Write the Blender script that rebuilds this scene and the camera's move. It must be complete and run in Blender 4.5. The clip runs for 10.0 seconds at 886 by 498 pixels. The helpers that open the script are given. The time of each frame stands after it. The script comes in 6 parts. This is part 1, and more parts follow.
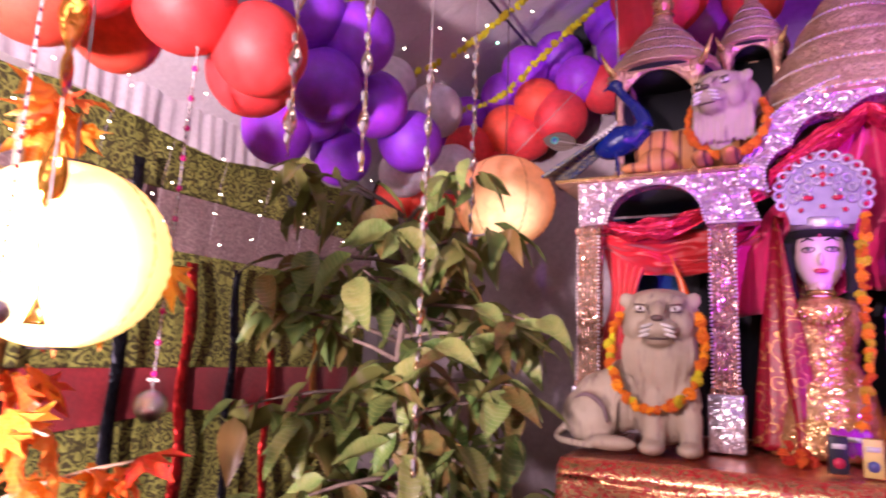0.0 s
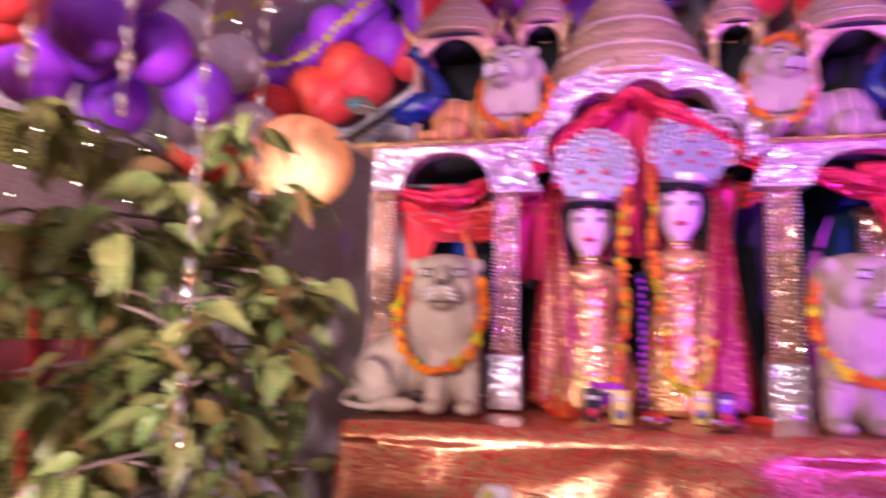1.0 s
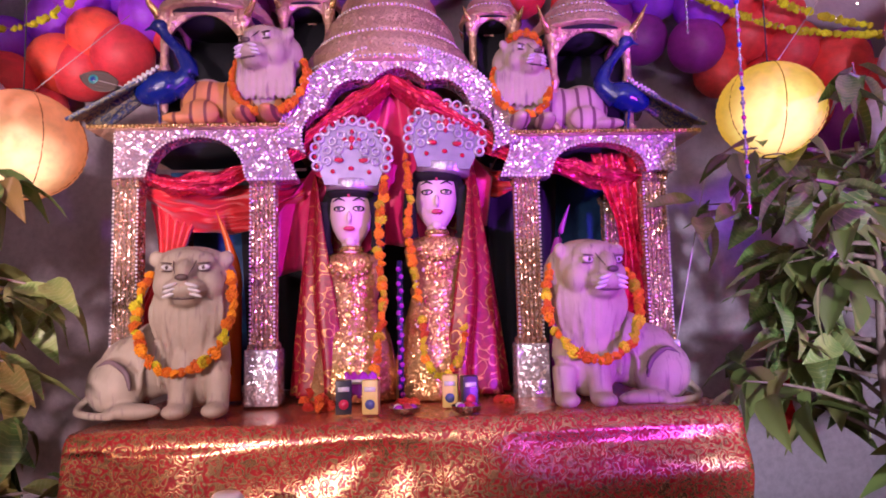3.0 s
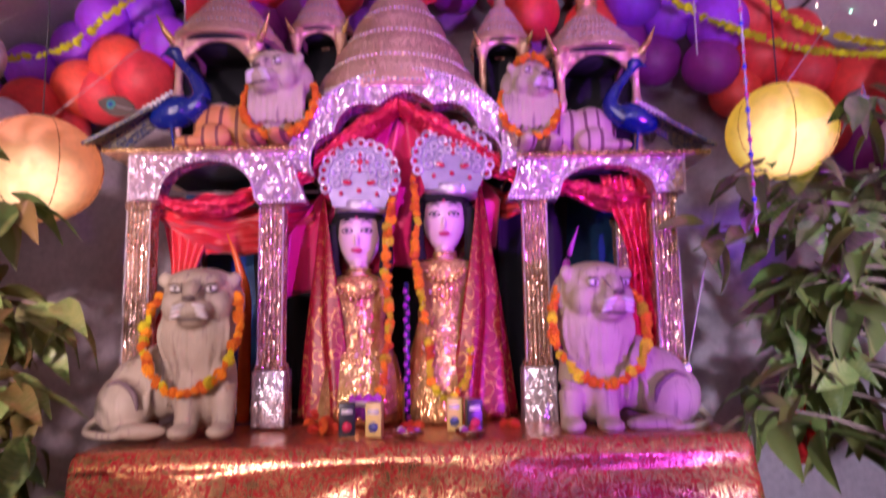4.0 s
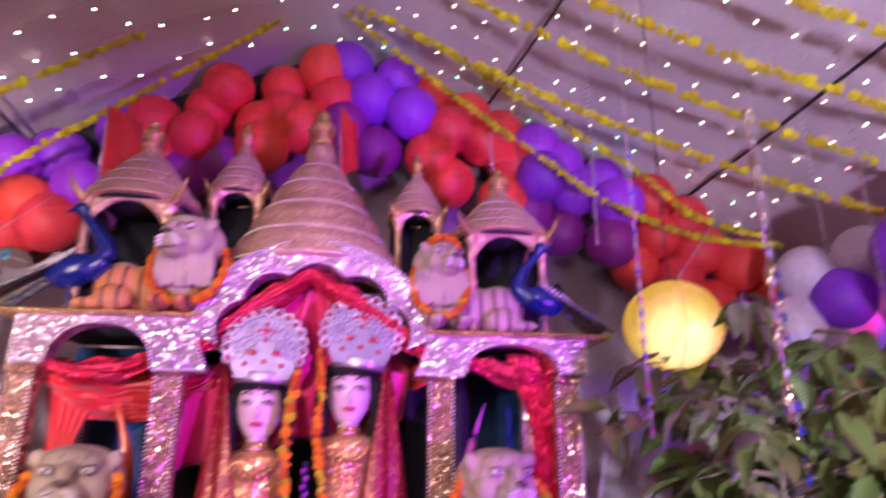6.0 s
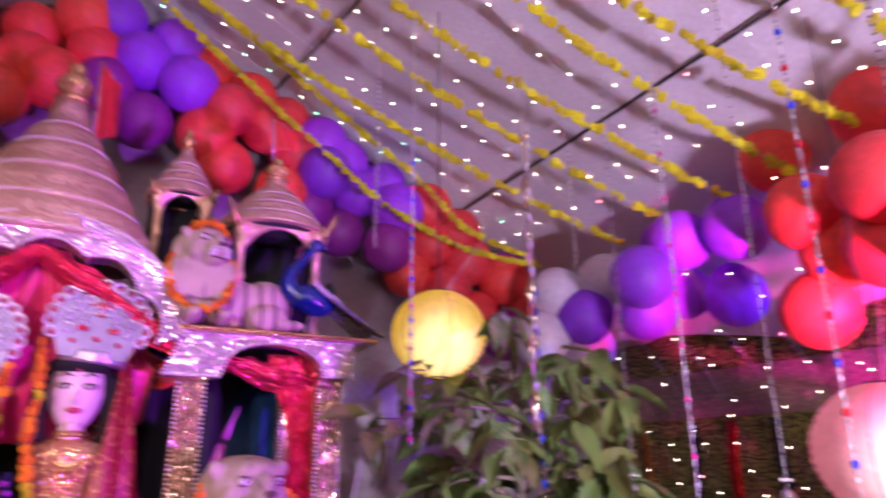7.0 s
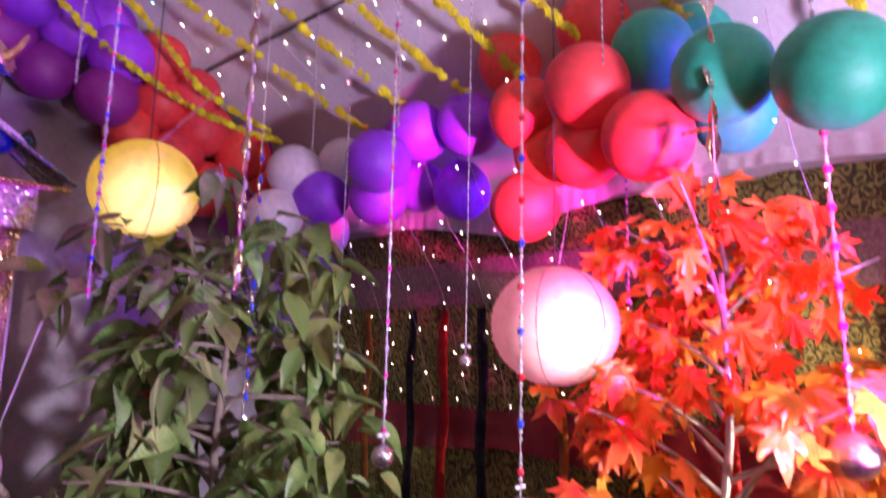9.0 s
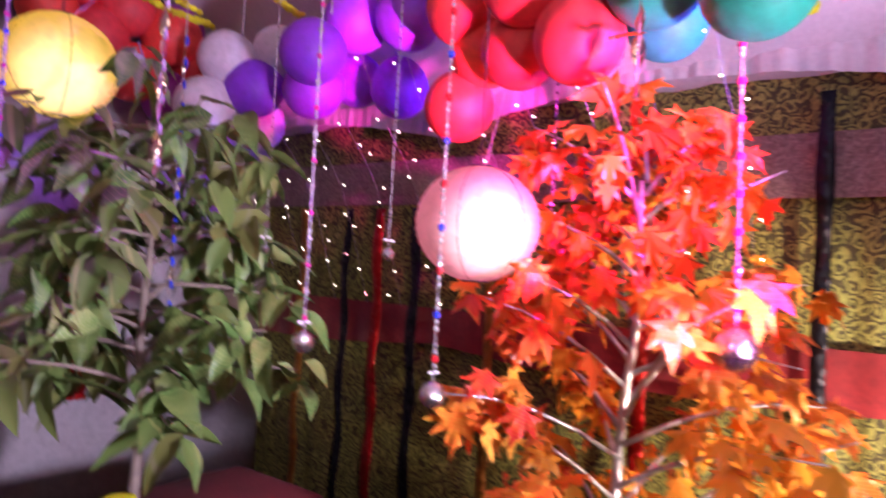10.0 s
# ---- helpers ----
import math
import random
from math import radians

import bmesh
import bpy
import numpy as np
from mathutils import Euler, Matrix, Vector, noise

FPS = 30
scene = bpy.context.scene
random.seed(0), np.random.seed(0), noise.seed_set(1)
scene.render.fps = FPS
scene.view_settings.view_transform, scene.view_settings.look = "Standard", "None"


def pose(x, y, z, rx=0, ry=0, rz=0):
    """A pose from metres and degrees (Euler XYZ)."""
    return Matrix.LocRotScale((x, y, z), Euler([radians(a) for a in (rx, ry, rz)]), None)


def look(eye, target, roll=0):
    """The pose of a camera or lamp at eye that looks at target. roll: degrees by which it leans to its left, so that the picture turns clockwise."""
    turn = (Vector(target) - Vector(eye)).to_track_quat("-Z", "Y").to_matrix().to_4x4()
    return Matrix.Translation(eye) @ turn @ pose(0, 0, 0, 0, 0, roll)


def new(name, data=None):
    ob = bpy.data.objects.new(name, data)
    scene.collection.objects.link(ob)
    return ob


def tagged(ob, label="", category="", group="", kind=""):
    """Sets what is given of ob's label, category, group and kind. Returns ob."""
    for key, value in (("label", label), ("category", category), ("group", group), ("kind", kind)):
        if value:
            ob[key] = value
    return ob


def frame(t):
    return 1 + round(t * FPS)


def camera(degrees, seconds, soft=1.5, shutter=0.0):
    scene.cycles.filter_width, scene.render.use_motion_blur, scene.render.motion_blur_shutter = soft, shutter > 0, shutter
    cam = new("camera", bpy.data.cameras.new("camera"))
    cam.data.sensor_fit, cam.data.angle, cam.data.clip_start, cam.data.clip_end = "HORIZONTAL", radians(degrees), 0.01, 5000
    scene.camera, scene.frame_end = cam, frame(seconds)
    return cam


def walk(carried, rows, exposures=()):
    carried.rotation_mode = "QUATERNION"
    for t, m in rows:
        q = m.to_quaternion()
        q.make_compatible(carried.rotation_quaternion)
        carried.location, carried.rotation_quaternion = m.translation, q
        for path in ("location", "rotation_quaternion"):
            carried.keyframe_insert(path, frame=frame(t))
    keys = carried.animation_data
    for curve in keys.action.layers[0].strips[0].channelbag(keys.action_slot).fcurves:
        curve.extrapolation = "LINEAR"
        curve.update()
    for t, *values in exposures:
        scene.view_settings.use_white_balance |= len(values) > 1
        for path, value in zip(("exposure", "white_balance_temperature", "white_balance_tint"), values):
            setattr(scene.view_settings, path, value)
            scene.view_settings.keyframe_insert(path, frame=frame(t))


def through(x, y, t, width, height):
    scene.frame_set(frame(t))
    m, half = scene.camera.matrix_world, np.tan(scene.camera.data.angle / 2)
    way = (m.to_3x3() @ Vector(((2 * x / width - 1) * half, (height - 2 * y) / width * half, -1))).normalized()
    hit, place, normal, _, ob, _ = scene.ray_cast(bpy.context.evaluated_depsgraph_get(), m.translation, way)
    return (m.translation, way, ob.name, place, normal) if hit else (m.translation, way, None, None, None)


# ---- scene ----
cam = camera(67.4, 10.0, soft=1.8, shutter=0.9)
PATH = [
    (0, (-0.216, -2.147, 1.349), (-1.144, -0.402, 1.654), 2.14),
    (0.5, (-0.188, -2.121, 1.345), (-0.969, -0.302, 1.634), 2.50),
    (1, (-0.133, -2.075, 1.330), (-0.573, -0.139, 1.569), 1.34),
    (1.5, (-0.052, -2.030, 1.302), (-0.156, -0.048, 1.543), 1.59),
    (2, (-0.016, -2.025, 1.325), (-0.028, -0.036, 1.538), -0.48),
    (2.5, (0.019, -2.022, 1.346), (0.116, -0.032, 1.529), -0.83),
    (3.8, (0.118, -2.016, 1.372), (0.131, -0.025, 1.557), -1.55),
    (4, (0.120, -2.020, 1.367), (0.123, -0.035, 1.610), -0.92),
    (4.5, (0.079, -2.021, 1.369), (0.112, -0.056, 1.739), -1.65),
    (5, (0.079, -2.022, 1.375), (0.131, -0.076, 1.831), -2.22),
    (5.2, (0.076, -2.022, 1.385), (0.147, -0.084, 1.871), -1.76),
    (6.3, (0.170, -2.069, 1.565), (0.546, -0.205, 2.183), -0.06),
    (6.5, (0.178, -2.052, 1.577), (0.677, -0.207, 2.164), -0.50),
    (7, (0.164, -1.992, 1.541), (1.043, -0.300, 2.144), -0.17),
    (7.5, (0.242, -1.963, 1.496), (1.298, -0.370, 2.083), 0.39),
    (8, (0.241, -1.955, 1.497), (1.529, -0.530, 2.054), 1.41),
    (8.5, (0.282, -1.982, 1.471), (1.704, -0.663, 1.955), 2.05),
    (9, (0.301, -2.002, 1.459), (1.770, -0.686, 1.790), 1.34),
    (9.5, (0.323, -1.998, 1.439), (1.849, -0.717, 1.612), 0.56),
    (10, (0.323, -2.063, 1.436), (1.917, -0.856, 1.490), 3.18),
]
walk(cam, [(t, look(eye, aim, roll)) for t, eye, aim, roll in PATH], [(0, 0.15), (1, 0.30), (1.7, 0.15), (2.5, 0.10), (4, 0.0), (5.2, 0.0), (6.3, 0.10), (8.5, 0.10), (10, 0.22)])

# ---- light ----
world = bpy.data.worlds.new("night")
scene.world = world
world.use_nodes = True
world.node_tree.nodes["Background"].inputs[0].default_value = (0.25, 0.17, 0.32, 1)
world.node_tree.nodes["Background"].inputs[1].default_value = 0.07
scene.view_settings.exposure = 0.0


def lamp(name, kind, where, aim, watts, colour, size=0.3, cone=60):
    data = bpy.data.lights.new(name, kind)
    data.energy, data.color = watts, colour
    if kind == "AREA":
        data.size = size
    else:
        data.shadow_soft_size = size
    if kind == "SPOT":
        data.spot_size, data.spot_blend = radians(cone), 0.6
    ob = new(name, data)
    ob.matrix_world = look(where, aim)
    return ob


# coloured stage floods standing low on the visitors' side
lamp("stage_flood_violet", "SPOT", (1.75, -2.9, 1.0), (0.38, 0.0, 1.86), 640, (0.44, 0.05, 1.0), 0.05, 34)
lamp("stage_flood_magenta", "SPOT", (1.0, -2.9, 1.20), (2.10, -1.10, 1.78), 1250, (1.0, 0.03, 0.55), 0.05, 28)
lamp("stage_flood_blue", "SPOT", (2.2, -2.95, 1.95), (1.95, -0.05, 2.15), 380, (0.22, 0.05, 1.0), 0.05, 28)
# unseen fills from here on, added to brighten tree, walls, shrine and ceiling
lamp("fill_warm", "SPOT", (1.8, -3.2, 0.7), (2.50, -1.65, 1.10), 360, (1.0, 0.74, 0.60), 0.08, 40)
lamp("fill_left", "SPOT", (-0.9, -3.4, 1.2), (-1.95, -0.4, 1.62), 860, (1.0, 0.74, 0.80), 0.10, 52)
lamp("fill_right", "SPOT", (1.2, -3.4, 1.4), (1.66, 0.6, 1.05), 680, (0.82, 0.76, 1.0), 0.10, 31)
lamp("fill_shrine", "SPOT", (-1.05, -3.1, 1.75), (-0.12, 0.1, 1.58), 270, (1.0, 0.68, 0.72), 0.06, 34)
lamp("fill_overhead", "AREA", (-0.3, -3.4, 2.45), (-0.1, 0.2, 1.6), 24, (1.0, 0.80, 0.90), 0.9)
lamp("fill_roof", "SPOT", (0.9, -3.4, 0.9), (1.55, -1.4, 3.0), 520, (0.76, 0.60, 1.0), 0.10, 66)


# ---- materials ----
def tree_of(name):
    m = bpy.data.materials.new(name)
    m.use_nodes = True
    t = m.node_tree
    return m, t, t.nodes["Principled BSDF"]


def node(t, kind, **sets):
    n = t.nodes.new(kind)
    for k, v in sets.items():
        n.inputs[k].default_value = v
    return n


def coords(t, scale=(1, 1, 1)):
    c = t.nodes.new("ShaderNodeTexCoord")
    mp = node(t, "ShaderNodeMapping", Scale=scale)
    t.links.new(c.outputs["Object"], mp.inputs[0])
    return mp.outputs[0]


def rgb(c):
    return (*c, 1)


def mix(t, fac, a, b):
    m = t.nodes.new("ShaderNodeMix")
    m.data_type = "RGBA"
    for src, k in ((fac, 0), (a, 6), (b, 7)):
        if isinstance(src, bpy.types.NodeSocket):
            t.links.new(src, m.inputs[k])
        else:
            m.inputs[k].default_value = rgb(src) if k else src
    return m.outputs[2]


def ramp(t, src, lo, hi):
    r = t.nodes.new("ShaderNodeMapRange")
    r.inputs[1].default_value, r.inputs[2].default_value = lo, hi
    t.links.new(src, r.inputs[0])
    return r.outputs[0]


def bumped(t, b, src, strength, dist=0.004):
    n = node(t, "ShaderNodeBump", Strength=strength, Distance=dist)
    t.links.new(src, n.inputs["Height"])
    t.links.new(n.outputs[0], b.inputs["Normal"])


def mat(name, base, base2=None, rough=0.6, metal=0.0, scale=25.0, big=3.0, bump=0.3, per_object=0.0, sheen=0.0, through=0.0, coat=0.0):
    """Grain at two scales between two tones, with fine relief."""
    m, t, b = tree_of(name)
    base2 = base2 or tuple(c * 0.72 for c in base)
    co = coords(t)
    fine, wide = node(t, "ShaderNodeTexNoise", Scale=scale, Detail=5.0), node(t, "ShaderNodeTexNoise", Scale=big, Detail=3.0)
    t.links.new(co, fine.inputs["Vector"]), t.links.new(co, wide.inputs["Vector"])
    col = mix(t, ramp(t, fine.outputs["Fac"], 0.3, 0.7), base, base2)
    col = mix(t, ramp(t, wide.outputs["Fac"], 0.35, 0.75), col, tuple(c * 0.8 for c in base2))
    if per_object:
        info = t.nodes.new("ShaderNodeObjectInfo")
        hsv = t.nodes.new("ShaderNodeHueSaturation")
        t.links.new(col, hsv.inputs["Color"])
        r = t.nodes.new("ShaderNodeMapRange")
        r.inputs[3].default_value, r.inputs[4].default_value = 1 - per_object, 1 + per_object
        t.links.new(info.outputs["Random"], r.inputs[0])
        t.links.new(r.outputs[0], hsv.inputs["Value"])
        r2 = t.nodes.new("ShaderNodeMapRange")
        r2.inputs[3].default_value, r2.inputs[4].default_value = 0.5 - per_object * 0.07, 0.5 + per_object * 0.07
        t.links.new(info.outputs["Random"], r2.inputs[0])
        t.links.new(r2.outputs[0], hsv.inputs["Hue"])
        col = hsv.outputs[0]
    t.links.new(col, b.inputs["Base Color"])
    t.links.new(ramp(t, fine.outputs["Fac"], -0.6, 1.6), b.inputs["Roughness"])
    b.inputs["Roughness"].default_value = rough
    rr = t.nodes.new("ShaderNodeMapRange")
    rr.inputs[3].default_value, rr.inputs[4].default_value = max(rough - 0.1, 0.03), min(rough + 0.1, 1)
    t.links.new(fine.outputs["Fac"], rr.inputs[0])
    t.links.new(rr.outputs[0], b.inputs["Roughness"])
    b.inputs["Metallic"].default_value = metal
    b.inputs["Sheen Weight"].default_value = sheen
    b.inputs["Coat Weight"].default_value = coat
    if through:
        b.inputs["Subsurface Weight"].default_value = through
        b.inputs["Subsurface Radius"].default_value = (0.05, 0.03, 0.03)
    if bump:
        bumped(t, b, fine.outputs["Fac"], bump)
    return m


def foil(name, base, scale=130.0, tilt=0.9, rough=0.22, base2=None, metal=0.72):
    """Crumpled foil and sequins: every cell leans its own way and flashes."""
    m, t, b = tree_of(name)
    co = coords(t)
    v = node(t, "ShaderNodeTexVoronoi", Scale=scale)
    t.links.new(co, v.inputs["Vector"])
    sub = t.nodes.new("ShaderNodeVectorMath")
    sub.operation = "SUBTRACT"
    sub.inputs[1].default_value = (0.5, 0.5, 0.5)
    t.links.new(v.outputs["Color"], sub.inputs[0])
    mul = t.nodes.new("ShaderNodeVectorMath")
    mul.operation = "SCALE"
    mul.inputs["Scale"].default_value = tilt
    t.links.new(sub.outputs[0], mul.inputs[0])
    g = t.nodes.new("ShaderNodeNewGeometry")
    add = t.nodes.new("ShaderNodeVectorMath")
    t.links.new(g.outputs["Normal"], add.inputs[0])
    t.links.new(mul.outputs[0], add.inputs[1])
    nrm = t.nodes.new("ShaderNodeVectorMath")
    nrm.operation = "NORMALIZE"
    t.links.new(add.outputs[0], nrm.inputs[0])
    t.links.new(nrm.outputs[0], b.inputs["Normal"])
    wide = node(t, "ShaderNodeTexNoise", Scale=9.0, Detail=4.0)
    t.links.new(co, wide.inputs["Vector"])
    t.links.new(mix(t, ramp(t, wide.outputs["Fac"], 0.35, 0.7), base, base2 or tuple(c * 0.6 for c in base)), b.inputs["Base Color"])
    b.inputs["Metallic"].default_value, b.inputs["Roughness"].default_value = metal, rough
    return m


def motif(name, ground, figure, scale=14.0, rough=0.6, metal=0.0, width=0.12, distort=3.0, low=0.0):
    """Woven scrolls on a ground cloth."""
    m, t, b = tree_of(name)
    co = coords(t)
    warp = node(t, "ShaderNodeTexNoise", Scale=scale * 0.6, Detail=2.0)
    t.links.new(co, warp.inputs["Vector"])
    add = t.nodes.new("ShaderNodeVectorMath")
    add.operation = "MULTIPLY_ADD"
    add.inputs[1].default_value = (0.06 * distort / 3,) * 3
    t.links.new(warp.outputs["Color"], add.inputs[0])
    t.links.new(co, add.inputs[2])
    v = node(t, "ShaderNodeTexVoronoi", Scale=scale)
    t.links.new(add.outputs[0], v.inputs["Vector"])
    s = t.nodes.new("ShaderNodeMath")
    s.operation = "SINE"
    k = t.nodes.new("ShaderNodeMath")
    k.operation = "MULTIPLY"
    k.inputs[1].default_value = 17.0
    t.links.new(v.outputs["Distance"], k.inputs[0])
    t.links.new(k.outputs[0], s.inputs[0])
    mask = ramp(t, s.outputs[0], low - width, low + width)
    fine = node(t, "ShaderNodeTexNoise", Scale=70.0, Detail=4.0)
    t.links.new(co, fine.inputs["Vector"])
    fig = mix(t, ramp(t, fine.outputs["Fac"], 0.35, 0.7), figure, tuple(c * 0.55 for c in figure))
    gr = mix(t, ramp(t, fine.outputs["Fac"], 0.35, 0.7), ground, tuple(c * 0.6 for c in ground))
    t.links.new(mix(t, mask, gr, fig), b.inputs["Base Color"])
    if metal:
        mm = t.nodes.new("ShaderNodeMath")
        mm.operation = "MULTIPLY"
        mm.inputs[1].default_value = metal
        t.links.new(mask, mm.inputs[0])
        t.links.new(mm.outputs[0], b.inputs["Metallic"])
    b.inputs["Roughness"].default_value = rough
    bumped(t, b, s.outputs[0], 0.10, 0.002)
    return m


def glow(name, colour, strength, paper=None, bulb=None, reach=0.2, hot=0.0, core=None):
    """A lamp's own light; paper: a shade around a bulb at that place, brighter nearest to it."""
    m, t, b = tree_of(name)
    b.inputs["Base Color"].default_value = rgb(paper or colour)
    b.inputs["Emission Color"].default_value = rgb(colour)
    b.inputs["Emission Strength"].default_value = strength
    b.inputs["Roughness"].default_value = 0.7
    if bulb:
        c = t.nodes.new("ShaderNodeTexCoord")
        d = t.nodes.new("ShaderNodeVectorMath")
        d.operation = "DISTANCE"
        d.inputs[1].default_value = bulb
        t.links.new(c.outputs["Object"], d.inputs[0])
        r = t.nodes.new("ShaderNodeMapRange")
        r.interpolation_type = "SMOOTHSTEP"
        r.inputs[1].default_value, r.inputs[2].default_value = reach, 0.06
        r.inputs[3].default_value, r.inputs[4].default_value = strength, strength + hot
        t.links.new(d.outputs["Value"], r.inputs[0])
        n = node(t, "ShaderNodeTexNoise", Scale=40.0, Detail=3.0)
        k = t.nodes.new("ShaderNodeMath")
        k.operation = "MULTIPLY"
        t.links.new(c.outputs["Object"], n.inputs["Vector"])
        t.links.new(ramp(t, n.outputs["Fac"], -0.9, 0.6), k.inputs[0])
        t.links.new(r.outputs[0], k.inputs[1])
        t.links.new(k.outputs[0], b.inputs["Emission Strength"])
        near = t.nodes.new("ShaderNodeMapRange")
        near.interpolation_type = "SMOOTHSTEP"
        near.inputs[1].default_value, near.inputs[2].default_value = reach * 1.2, 0.03
        t.links.new(d.outputs["Value"], near.inputs[0])
        t.links.new(mix(t, near.outputs[0], colour, core or colour), b.inputs["Emission Color"])
    return m


M = {
    "ceiling": mat("tent_cloth", (0.70, 0.62, 0.68), (0.58, 0.50, 0.57), 0.8, scale=60, big=1.6, bump=0.25, sheen=0.2),
    "backcloth": mat("mauve_backcloth", (0.50, 0.42, 0.48), (0.49, 0.41, 0.47), 0.85, scale=140, big=40.0),
    "lace": motif("mauve_lace", (0.26, 0.16, 0.17), (0.36, 0.25, 0.25), 34, 0.8, width=0.5),
    "damask": motif("green_damask", (0.07, 0.06, 0.02), (0.36, 0.36, 0.09), 26, 0.65, width=0.25),
    "band": mat("red_cloth", (0.36, 0.02, 0.03), (0.22, 0.01, 0.02), 0.6, scale=50, sheen=0.3),
    "floor": mat("floor_carpet", (0.10, 0.03, 0.035), (0.05, 0.02, 0.02), 0.95, scale=200, big=2.0, bump=0.6),
    # also the painted shade under the shelves and in the kiosks
    "dark": mat("dark_cloth_and_shade", (0.012, 0.012, 0.02), (0.02, 0.02, 0.03), 0.8, scale=60),
    "teal": mat("teal_cloth", (0.012, 0.10, 0.24), (0.01, 0.05, 0.16), 0.6, scale=60, big=5.0),
    "brocade": motif("gold_brocade", (0.46, 0.03, 0.035), (0.86, 0.50, 0.24), 36, 0.27, metal=0.85, width=0.55, distort=5.0, low=0.0),
    "silver": foil("silver_sequins", (0.84, 0.66, 0.80), 190, 1.0, 0.18, (0.62, 0.46, 0.62), 0.72),
    "plinth": foil("crushed_silver_foil", (0.78, 0.74, 0.84), 190, 0.6, 0.25, (0.60, 0.54, 0.66), 0.7),
    "column": foil("gold_silver_foil", (0.80, 0.58, 0.46), 190, 0.7, 0.14, (0.58, 0.36, 0.28), 0.85),
    "dome": foil("rose_gold_foil", (0.88, 0.60, 0.44), 200, 0.8, 0.32, (0.66, 0.40, 0.28), 0.6),
    "goldtrim": foil("gold_trim", (0.85, 0.55, 0.22), 170, 0.7, 0.25),
    "pearl": mat("pearl_bead", (0.85, 0.75, 0.80), rough=0.15, coat=0.5),
    "pinkcloth": mat("pink_satin", (0.90, 0.03, 0.22), (0.74, 0.02, 0.16), 0.42, scale=40, big=4, sheen=0.3),
    "redcloth": mat("red_satin", (0.72, 0.015, 0.03), (0.55, 0.01, 0.02), 0.45, scale=40, big=4, sheen=0.3),
    "rednet": foil("red_sequin_net", (0.85, 0.06, 0.15), 120, 1.0, 0.25, (0.62, 0.02, 0.07), 0.6),
    "wire": mat("dark_wire", (0.03, 0.02, 0.03), rough=0.5),
    "thread": mat("pale_thread", (0.6, 0.5, 0.55), rough=0.4),
}


def brushed_plaster(name, base, stroke):
    """Painted plaster with long brush strokes running down."""
    m, t, b = tree_of(name)
    n = node(t, "ShaderNodeTexNoise", Scale=1.0, Detail=3.0)
    t.links.new(coords(t, (75, 40, 9)), n.inputs["Vector"])
    w = node(t, "ShaderNodeTexNoise", Scale=11.0, Detail=4.0)
    t.links.new(coords(t), w.inputs["Vector"])
    col = mix(t, ramp(t, w.outputs["Fac"], 0.35, 0.70), base, tuple(c * 0.78 for c in base))
    t.links.new(mix(t, ramp(t, n.outputs["Fac"], 0.56, 0.72), col, stroke), b.inputs["Base Color"])
    b.inputs["Roughness"].default_value = 0.62
    bumped(t, b, n.outputs["Fac"], 0.35, 0.006)
    return m


M["stone"] = brushed_plaster("brushed_plaster", (0.45, 0.37, 0.29), (0.24, 0.17, 0.17))


# ---- mesh helpers ----
def lathe(bm, profile, seg=32, at=(0, 0, 0), squash=1.0, wob=0.0):
    rings = []
    for r, z in profile:
        ring = []
        for i in range(seg):
            a = 2 * math.pi * i / seg
            k = 1 + wob * math.cos(a * seg / 2)
            ring.append(bm.verts.new((at[0] + r * k * math.cos(a), at[1] + r * k * squash * math.sin(a), at[2] + z)))
        rings.append(ring)
    for a, b in zip(rings, rings[1:]):
        for i in range(seg):
            j = (i + 1) % seg
            bm.faces.new((a[i], a[j], b[j], b[i]))
    bm.faces.new(rings[0][::-1]), bm.faces.new(rings[-1])
    return bm


def ball(bm, c, r, seg=12, rings=8, m=None):
    rx, ry, rz = r if isinstance(r, tuple) else (r, r, r)
    made = bmesh.ops.create_uvsphere(bm, u_segments=seg, v_segments=rings, radius=1)["verts"]
    tr = Matrix.Translation(c) @ (m or Matrix()) @ Matrix.Diagonal((rx, ry, rz, 1))
    bmesh.ops.transform(bm, matrix=tr, verts=made)
    return made


def box(bm, c, s, bevel=0.0, m=None):
    made = bmesh.ops.create_cube(bm, size=1)["verts"]
    bmesh.ops.transform(bm, matrix=Matrix.Translation(c) @ (m or Matrix()) @ Matrix.Diagonal((*s, 1)), verts=made)
    if bevel:
        edges = list({e for v in made for e in v.link_edges})
        bmesh.ops.bevel(bm, geom=edges, offset=bevel, segments=2, affect="EDGES", profile=0.6)
    return bm


def tube(bm, pts, radius, seg=8):
    pts = [Vector(p) for p in pts]
    rings = []
    for i, p in enumerate(pts):
        d = (pts[min(i + 1, len(pts) - 1)] - pts[max(i - 1, 0)]).normalized()
        side = d.cross(Vector((0, 0, 1)) if abs(d.z) < 0.95 else Vector((1, 0, 0))).normalized()
        up = side.cross(d)
        r = radius[i] if isinstance(radius, (list, tuple)) else radius
        rings.append([bm.verts.new(p + (side * math.cos(a) + up * math.sin(a)) * r) for a in [2 * math.pi * k / seg for k in range(seg)]])
    for a, b in zip(rings, rings[1:]):
        for i in range(seg):
            j = (i + 1) % seg
            bm.faces.new((a[i], a[j], b[j], b[i]))
    bm.faces.new(rings[0][::-1]), bm.faces.new(rings[-1])
    return bm


